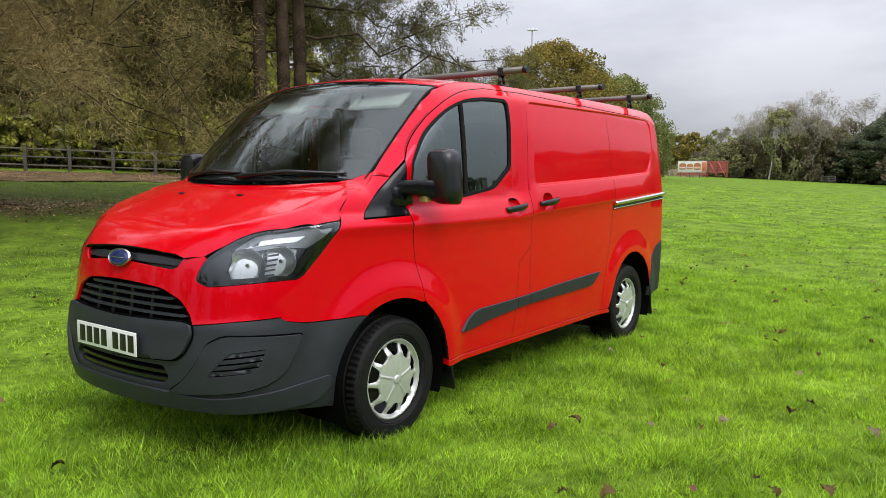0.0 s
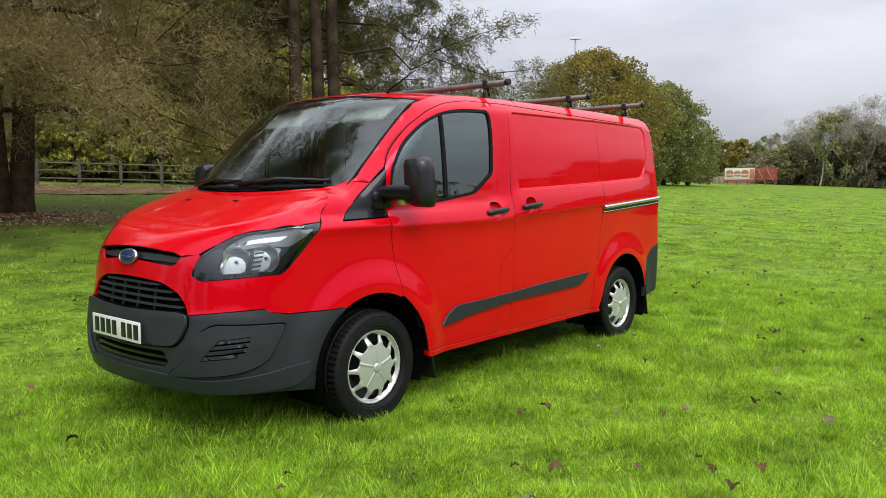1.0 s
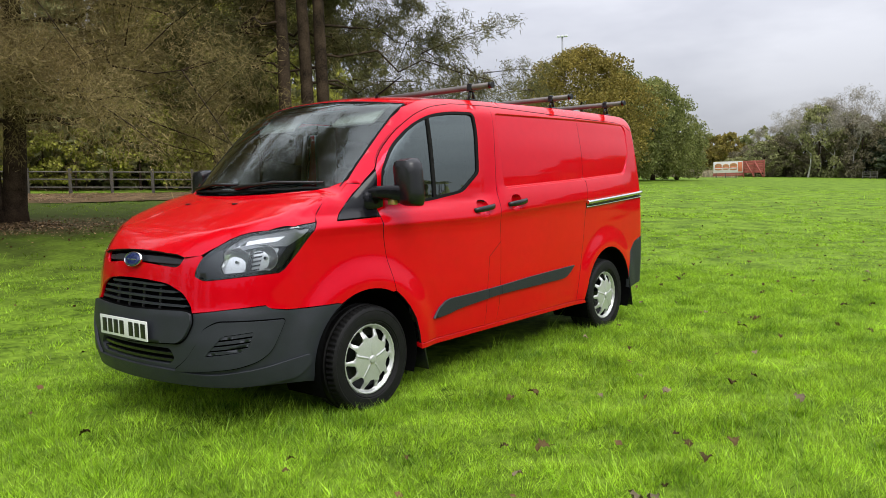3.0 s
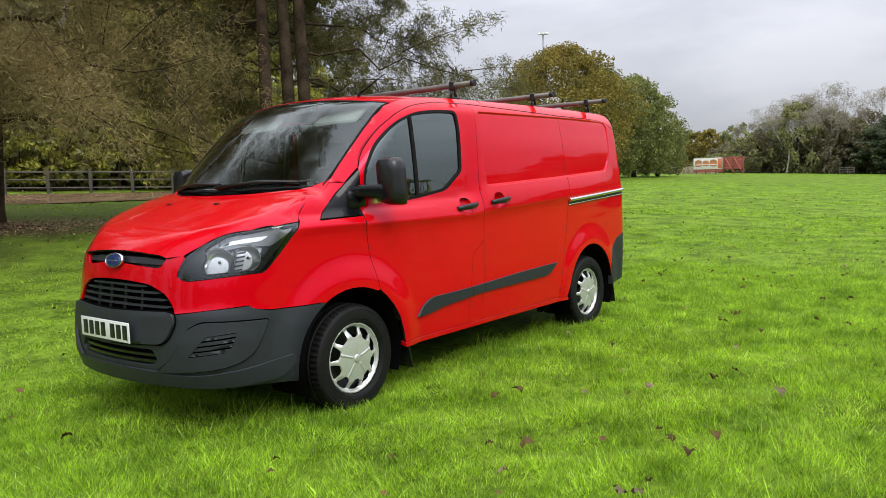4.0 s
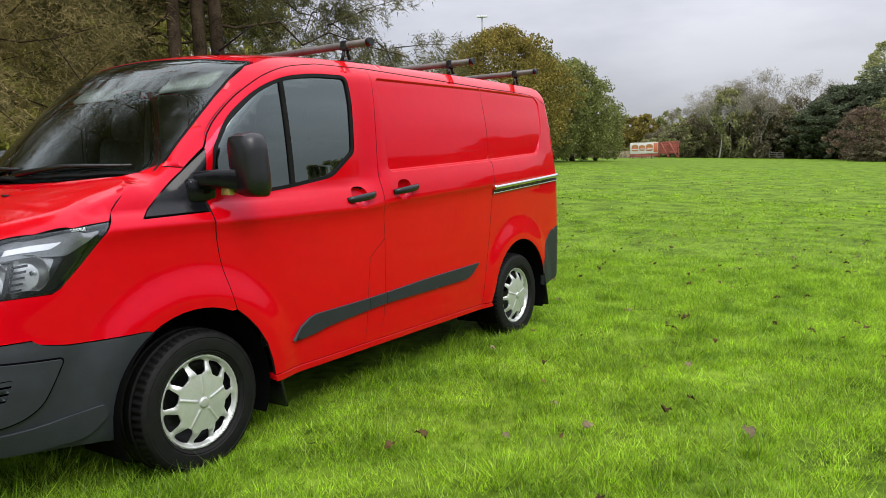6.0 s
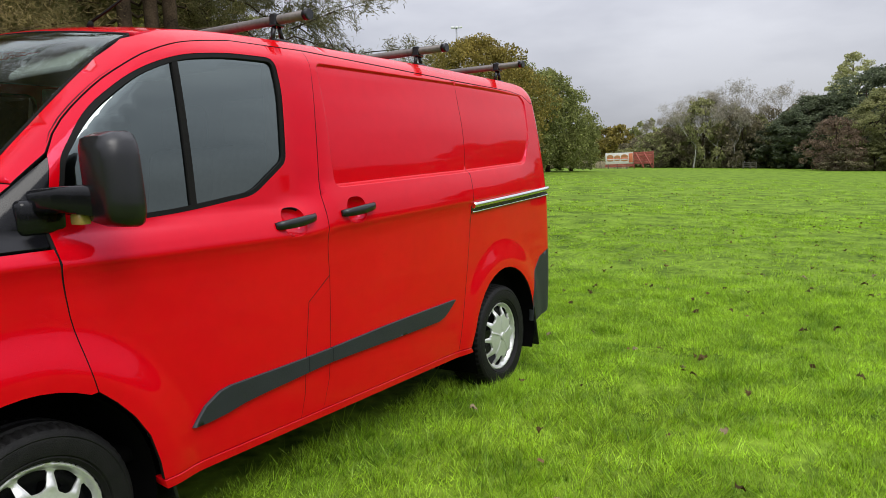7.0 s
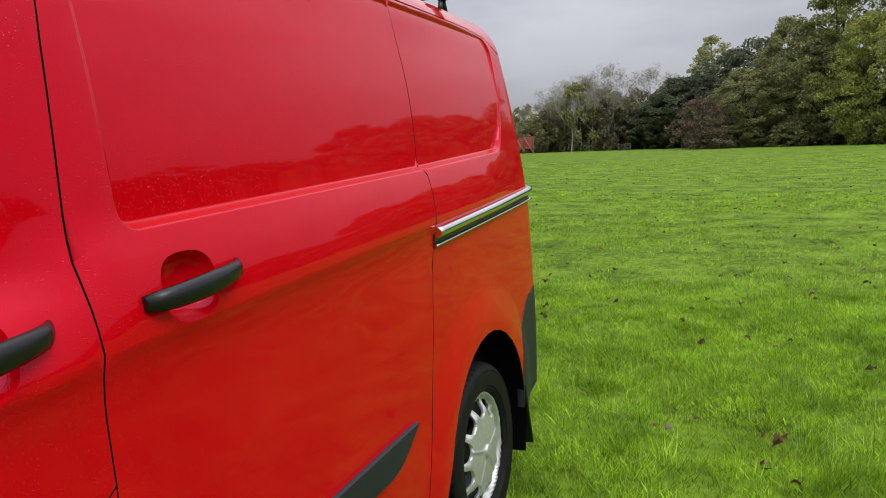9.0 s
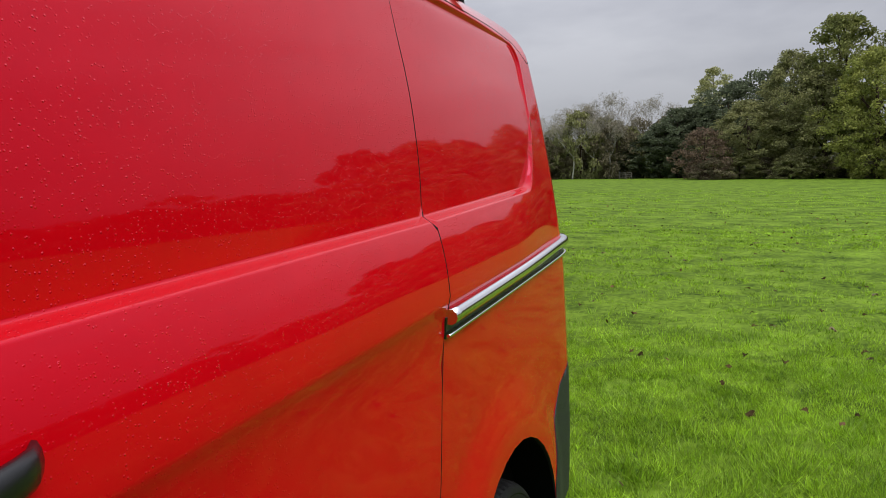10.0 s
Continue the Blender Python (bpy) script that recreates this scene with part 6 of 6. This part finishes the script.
def leaves_on_grass():
    rng = np.random.default_rng(5)
    kinds = [fallen_leaf(11, DEADLEAF, "curled brown dead leaf lying on the grass"), fallen_leaf(12, DEADLEAF, "curled brown dead leaf lying on the grass"),
             fallen_leaf(13, PALELEAF, "pale dry dead leaf lying on the grass")]
    spots = [(.53, -2.57), (-.1, -1.95), (-.55, -1.71), (1.52, -2.9), (2.84, -1.11), (3.99, -1.45), (3.68, -1.86), (6.95, -.7), (7.05, -.62)]
    for _ in range(165):
        spots.append((rng.uniform(-2.6, 9.5), rng.uniform(-5.2, 2.2)))
    for _ in range(105):
        spots.append((rng.uniform(5, 22), rng.uniform(-9, 4)))
    first = set()
    for k, (x, y) in enumerate(spots):
        if -1.1 < x < 4.1 and -1.02 < y < 1.0:
            continue
        i = int(rng.choice(3, p=(.42, .38, .20)))
        m = pose(x, y, float(turf_z(x, y)) + .036 + .012 * rng.uniform(), 0, 0, rng.uniform(0, 360)) @ pose(0, 0, 0, rng.uniform(-25, 25), rng.uniform(-25, 25), 0)
        ob = kinds[i] if i not in first else copy_thing(kinds[i], m)
        first.add(i)
        ob.matrix_basis = m
        ob.scale = (rng.uniform(.38, .85),) * 3


def leaf_specks():
    """Small torn leaves strewn over the whole lawn."""
    rng = np.random.default_rng(15)
    n = 1050
    x, y = rng.uniform(-6, 34, n), rng.uniform(-14, 10, n)
    k = ~((x > -1.1) & (x < 4.1) & (np.abs(y) < 1.05))
    x, y = x[k], y[k]
    n = len(x)
    p = np.stack([x, y, turf_z(x, y) + rng.uniform(.025, .045, n)], 1)
    a = rng.normal(size=(n, 3)) * (1, 1, .5)
    a /= np.linalg.norm(a, axis=1)[:, None]
    b = np.cross(a, (0, 0, 1.0) + rng.normal(size=(n, 3)) * .5)
    b /= np.linalg.norm(b, axis=1)[:, None]
    s = rng.uniform(.012, .030, n)[:, None] * (1 + .015 * np.hypot(x, y))[:, None]
    V = np.stack([p - a * s, p + b * s * .7, p + a * s, p - b * s * .7], 1).reshape(-1, 3)
    ob = part_mesh("leaf_scraps", cards_mesh("leaf_scraps", V), SCRAP, None)
    tagged(ob, "small dark dead leaves strewn over the grass", "dead leaves", kind="stuff")


def woods():
    # the old pines beside the track
    p = pine("pine_tree", "old multi-stemmed pine with drooping brown-green boughs", 15, 6.2, 21, low=.16, sprays=10000, mat=PINERUST, trunk_r=.25, away=-.9, needles=38, thick=.0068, size=1.25, needle=.60, stems=((-.15, .06), (.17, -.06)), fork=5.0, hug=.7, group="pines by the fence")
    p.matrix_basis = at_ground(*polar(70.3, 21))
    p = pine("pine_tree", "tall triple-stemmed pine with spreading needled boughs", 15, 6.0, 22, low=.24, sprays=14500, avoid=-2.27, needles=34, thick=.0098, needle=.66, hug=.55, tight=.6, trunk_r=.165, stems=((-.36, .28), (.06, -.05), (.40, -.33)), mat=PINEDARK, away=-.80, group="pines by the fence")
    p.matrix_basis = at_ground(9.5, 10.9)
    base = pine("pine_tree", "tall old pine with feathery brown-green boughs hanging low", 20, 8.5, 23, low=.05, sprays=3700, trunk_r=.30, needles=18, thick=.025, size=2.0, needle=.50, group="pines by the fence")
    base.matrix_basis = at_ground(*polar(72.0, 55))
    base2 = pine("pine_tree", "tall old pine with feathery green boughs hanging low", 19, 8.0, 24, low=.05, sprays=3700, trunk_r=.28, mat=PINEGREEN, needles=18, thick=.025, size=2.0, needle=.50, group="pines by the fence")
    base2.matrix_basis = at_ground(*polar(60.0, 55))
    for k, (az, d, b, sz) in enumerate(((66, 53.5, base, 1.0), (79, 52, base2, 1.05), (86, 42, base, 1.0), (93, 23, base, 1.2), (106, 22, base2, 1.35))):
        c = copy_thing(b, at_ground(*polar(az, d), 77.0 * k + 40))
        c.scale = (1, 1, sz)
    tall = pine("pine_tree", "tall pine with a high spreading crown", 23, 8.0, 25, low=.45, sprays=3000, trunk_r=.32, needles=15, thick=.036, size=2.0, group="pines by the fence")
    tall.matrix_basis = at_ground(*polar(101, 14.5))
    # wood behind the fence
    olive = tree("woodland_tree", "olive-green broadleaf tree behind the fence", "tree", 14, 5.0, OLIVE, "flat", seed=31, clumps=170, per=30, leaf=.34, base=.04, group="trees of the wood")
    green = tree("woodland_tree", "dull green broadleaf tree behind the fence", "tree", 13, 4.6, GREEN, "flat", seed=32, clumps=170, per=30, leaf=.32, base=.05, group="trees of the wood")
    olive.matrix_basis = at_ground(*polar(65, 52))
    green.matrix_basis = at_ground(*polar(59, 54))
    golden = tree("woodland_tree", "yellow-green broadleaf tree at the wood's edge", "tree", 11, 4.2, BUSHLEAF, "egg", seed=35, clumps=230, per=44, leaf=.17, base=.06, clump_r=.12, group="trees of the wood")
    golden.matrix_basis = at_ground(*polar(56.2, 44))
    for az, d, sz in ((52.0, 47, 1.35), (61.5, 49, 1.0)):
        c = copy_thing(golden, at_ground(*polar(az, d), 57 * az))
        c.scale = (1, 1, sz)
    for k, (az, d) in enumerate(((71, 51), (77, 53), (83, 50), (90, 52), (54, 50), (98, 55), (49.5, 58), (108, 55), (118, 58), (129, 56), (140, 60), (152, 60), (165, 62), (178, 66))):
        c = copy_thing((olive, green)[k % 2], at_ground(*polar(az, d), 63.0 * k))
        c.scale = (1, 1, 1.0 + .06 * (k % 4))
    under = tree("undergrowth_bush", "dense dull undergrowth behind the fence", "bush", 5.0, 3.0, OLIVE, "round", seed=34, clumps=110, per=24, leaf=.26, base=.0, group="undergrowth of the wood")
    under.matrix_basis = at_ground(*polar(62, 48))
    for k in range(15):
        c = copy_thing(under, at_ground(*polar(46.5 + 3.3 * k, 48.5 + 1.5 * math.sin(k * 2.1)), 67 * k))
        c.scale = (1, 1, .8 + .4 * abs(math.sin(k * 1.7)))
    bush = tree("bush", "yellow-green leafy bush by the fence", "bush", 3.4, 1.7, BUSHLEAF, "round", seed=33, clumps=60, per=30, leaf=.16, base=.15, group="bushes along the fence")
    bush.matrix_basis = at_ground(*polar(67.5, 46.5))
    for az, d in ((70.5, 46), (65.6, 45.5), (61.5, 45), (58, 45), (76, 48.5)):
        copy_thing(bush, at_ground(*polar(az, d), az * 31))

    # round oak and its neighbours
    oak = tree("oak_tree", "broad rounded oak turning yellow-brown", "tree", 12.8, 6.7, OAK, "round", seed=41, clumps=900, per=62, leaf=.15, base=.04, clump_r=.11)
    oak.matrix_basis = at_ground(*polar(29.0, 72))
    oak.scale = (1, 1, .94)
    n1 = tree("broadleaf_tree", "dense mid-green broadleaf tree beside the oak", "tree", 10.4, 4.5, GREEN, "round", seed=42, clumps=400, per=50, leaf=.165, base=.05, group="trees beside the oak")
    n1.matrix_basis = at_ground(*polar(23.9, 84))
    c = copy_thing(n1, at_ground(*polar(22.2, 88), 130))
    c.scale = (.75, .75, .72)
    c = copy_thing(n1, at_ground(*polar(26.0, 80), 220))
    c.scale = (1, 1, 1.05)

    # the far field edge
    far_a = tree("distant_tree", "distant olive-green tree in the far wood", "tree", 9, 4.2, OLIVE, "round", seed=51, clumps=100, per=18, leaf=.46, base=.03, group="distant wood")
    far_b = tree("distant_tree", "distant tawny autumn tree in the far wood", "tree", 8, 4.0, OAK, "round", seed=52, clumps=100, per=18, leaf=.46, base=.03, group="distant wood")
    far_c = tree("distant_tree", "distant dark conifer in the far wood", "tree", 11, 3.2, CONIFER, "egg", seed=53, clumps=110, per=24, leaf=.40, base=.03, group="distant wood")
    for ob, az, d in ((far_a, 20.6, 190), (far_b, 19.3, 175), (far_c, 14.0, 230)):
        ob.matrix_basis = at_ground(*polar(az, d))
    for k in range(26):
        az, d = 15.5 + .62 * k + .2 * math.sin(k * 5), 195 + 28 * math.sin(k * 2.3)
        c = copy_thing((far_a, far_b, far_a, far_b)[k % 4], at_ground(*polar(az, d), 47 * k))
        c.scale = (1, 1, .85 + .1 * (k % 3))

    def east(az, d):
        return 1.2 + d * math.cos(radians(az)), -1.5 + d * math.sin(radians(az))

    b1 = bare_tree("bare_tree", "pale bare tree with fine twigs at the field's edge", 12.0, 61)
    b2 = bare_tree("bare_tree", "slender pale bare tree with fine twigs", 10.5, 62)
    b1.matrix_basis, b2.matrix_basis = at_ground(*east(12.3, 122)), at_ground(*east(10.2, 120))
    for k, (az, d) in enumerate(((13.6, 124), (11.4, 119), (9.2, 123), (14.6, 127), (7.6, 122), (12.9, 118), (10.8, 124))):
        c = copy_thing((b1, b2)[k % 2], at_ground(*east(az, d), 83 * k))
        c.scale = (1.15, 1.15, 1.10 + .09 * (k % 3))
    scrub = tree("scrub_bush", "dense brown and olive scrub along the field's edge", "bush", 6.2, 3.6, BROWN, "round", seed=63, clumps=130, per=42, leaf=.20, base=.0, group="scrub along the field edge")
    scrub2 = tree("scrub_bush", "dense olive-green scrub along the field's edge", "bush", 6.8, 3.6, OLIVE, "round", seed=64, clumps=130, per=42, leaf=.21, base=.0, group="scrub along the field edge")
    scrub.matrix_basis, scrub2.matrix_basis = at_ground(*east(13.0, 126)), at_ground(*east(11.0, 127))
    for k in range(19):
        az = 17.5 - .88 * k
        c = copy_thing((scrub2, scrub)[k % 2], at_ground(*east(az, 124 + 4 * math.sin(k * 1.9)), 59 * k))
        c.scale = (1.1, 1.1, (.45 + .55 * min(1, k / 6)) * (.95 + .55 * abs(math.sin(k * 1.3))))
    con = tree("conifer_tree", "dark green conifer with layered boughs", "conifer", 13, 4.2, CONIFER, "egg", seed=65, clumps=230, per=48, leaf=.24, base=.02, clump_r=.15, group="conifers at the field edge")
    con2 = tree("conifer_tree", "dark spreading cedar rising above its neighbours", "conifer", 15.5, 4.6, CONIFER, "flat", seed=66, clumps=200, per=48, leaf=.25, base=.12, clump_r=.13, group="conifers at the field edge")
    con.matrix_basis, con2.matrix_basis = at_ground(*east(5.2, 118)), at_ground(*east(.6, 122))
    for k, (az, d, b, sz) in enumerate(((6.4, 119, con, .62), (4.0, 120, con, .80), (3.0, 117, con, .78), (1.9, 118, con2, .84), (-.6, 122, con2, 1.0), (7.6, 122, con, .5), (-1.6, 118, con, 1.0))):
        c = copy_thing(b, at_ground(*east(az, d), 71 * k))
        c.scale = (1, 1, sz)
    con.scale = (1, 1, .78)
    con2.scale = (1, 1, .92)
    b1.scale, b2.scale = (1.15, 1.15, 1.15), (1.15, 1.15, 1.2)
    yel = tree("poplar_tree", "pale yellow-green tree behind the conifers", "tree", 19.2, 4.1, CREAM, "egg", seed=67, clumps=190, per=60, leaf=.20, base=.3)
    yel.matrix_basis = at_ground(*east(2.7, 146))
    big = tree("broadleaf_tree", "large olive-green broadleaf tree at the field's edge", "tree", 16, 5.6, OLIVE, "egg", seed=68, clumps=340, per=72, leaf=.20, base=.02, clump_r=.12, group="broadleaf trees at the field edge")
    lit = tree("broadleaf_tree", "large light-green broadleaf tree turning yellow", "tree", 14.5, 5.4, LIME, "egg", seed=69, clumps=300, per=76, leaf=.18, base=.02, clump_r=.12, group="broadleaf trees at the field edge")
    gre = tree("broadleaf_tree", "large mid-green broadleaf tree at the field's edge", "tree", 17, 5.4, GREEN, "tall", seed=70, clumps=300, per=76, leaf=.19, base=.02, clump_r=.12, group="broadleaf trees at the field edge")
    big.matrix_basis, lit.matrix_basis, gre.matrix_basis = at_ground(*east(-2.6, 108)), at_ground(*east(-7.4, 98)), at_ground(*east(-5.4, 106))
    gre.scale = (1.3, 1.3, 1.16)
    for k, (az, d, b, sz) in enumerate(((.4, 106, big, .62), (-4.3, 104, big, .82), (-9.8, 106, gre, 1.2), (-11.5, 98, lit, .9), (-14, 102, big, 1.0))):
        c = copy_thing(b, at_ground(*east(az, d), 91 * k))
        c.scale = (1, 1, sz)
    ring_a = tree("hedgerow_tree", "dark olive tree on the field's far side", "tree", 11, 6.0, OLIVE, "round", seed=81, clumps=80, per=26, leaf=.52, base=.0, group="trees round the field")
    ring_b = tree("hedgerow_tree", "dark conifer on the field's far side", "tree", 12, 5.0, CONIFER, "egg", seed=82, clumps=80, per=26, leaf=.52, base=.0, group="trees round the field")
    for k in range(30):
        c = copy_thing((ring_a, ring_b, ring_a)[k % 3], at_ground(*east(-12 - 1.7 * k, 97 - .5 * k), 53 * k))
        c.scale = (1.15, 1.15, (.8 + .3 * abs(math.sin(k * 1.9))) * (.52 if k > 9 else 1))
    rusty = tree("bush", "rounded rust-brown bush in front of the conifers", "bush", 6.4, 3.6, RUST, "round", seed=71, clumps=120, per=60, leaf=.16, base=.0)
    rusty.matrix_basis = at_ground(*east(3.4, 102))
    for k in range(8):
        c = copy_thing((scrub, scrub2)[k % 2], at_ground(*east(2.8 - 1.7 * k, 101 + 2 * (k % 3)), 33 * k))
        c.scale = (.85, .85, .42)
    # the field's other sides
    ring_a.matrix_basis, ring_b.matrix_basis = at_ground(*east(-20, 84)), at_ground(*east(-24, 80))
    for k in range(60):
        az = -17 - 2.75 * k
        b = (ring_a, ring_a, ring_b)[(k * 5) % 3]
        c = copy_thing(b, at_ground(*east(az, 80 + 9 * math.sin(k * 1.7)), 41 * k))
        c.scale = (1.1, 1.1, (.75 + .35 * abs(math.sin(k * 2.1))) * (.50 if 4 < k < 18 and k != 9 else 1))


ground()
van()
leaves_on_grass()
fence()
hoarding()
light_mast()
dry_verge()
field_gate()
ground_patch("leaf_bed", polar(71, 20.5), 1.5, 1.0, radians(-25), 3, "bed of brown needles and leaves under the pine", LITTER)
ground_patch("leaf_track", polar(66, 36), 19.0, 4.4, radians(-26), 4, "brown track strewn with fallen leaves", LITTER)
ground_patch("woodland_floor", polar(70, 66), 55.0, 19.0, radians(-22), 8, "dark leaf-strewn woodland floor", LITTER)
loose_leaves("litter", 4200, polar(71, 19.4), 4.2, 2.0, radians(-25), 5, "scattered brown leaves round the pine")
loose_leaves("litter", 9000, polar(66, 37), 19.0, 4.8, radians(-26), 6, "scattered brown leaves along the track")
leaf_specks()
woods()
NOT_VAN = lambda x, y: ~((x > -.30) & (x < 3.7) & (y > -.60) & (y < .85))


def thinned(x, y):
    """Grass grows thinly where the turf shows wear and not under the far trees."""
    cx, cy = 4.1, 15.2
    ca, sa = math.cos(radians(-20)), math.sin(radians(-20))
    u, v = (x - cx) * ca + (y - cy) * sa, -(x - cx) * sa + (y - cy) * ca
    r = np.hypot(u / 3.7, v / 2.1) + .10 * np.sin(x * 1.9 + 2 * np.sin(y * 1.1)) + .22 * np.random.default_rng(77).normal(size=len(x)) * 1.6
    return r > .75


grass("grass", 900000, (-3.6, 8.2, -5.0, 2.2), .0042, .058, 1, "short damp bright green grass in uneven tufts", lambda x, y: NOT_VAN(x, y) & ((y < -.4) | (x < .3) | (x > 3.6)), fade=1.6)
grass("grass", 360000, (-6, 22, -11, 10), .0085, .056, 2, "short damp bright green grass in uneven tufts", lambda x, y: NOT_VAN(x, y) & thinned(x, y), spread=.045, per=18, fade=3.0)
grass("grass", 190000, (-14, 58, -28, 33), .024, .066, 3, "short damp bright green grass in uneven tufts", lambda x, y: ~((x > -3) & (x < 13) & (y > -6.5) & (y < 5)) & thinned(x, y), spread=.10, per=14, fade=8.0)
grass("grass", 70000, (-3.6, 9.0, -5.0, 2.2), .0046, .098, 4, "longer loose blades standing in the short grass", NOT_VAN, spread=.05, per=9, fade=1.6)


def by_tyres(x, y):
    """A narrow strip of turf round the near wheels."""
    return (np.hypot(np.minimum(np.abs(x), np.abs(x - 2.933)) / .42, (y + .95) / .22) < 1) & (y < -.93)


grass("grass", 60000, (-.5, 3.5, -1.2, -.7), .0046, .075, 6, "long green grass standing against the tyres", by_tyres, per=12)
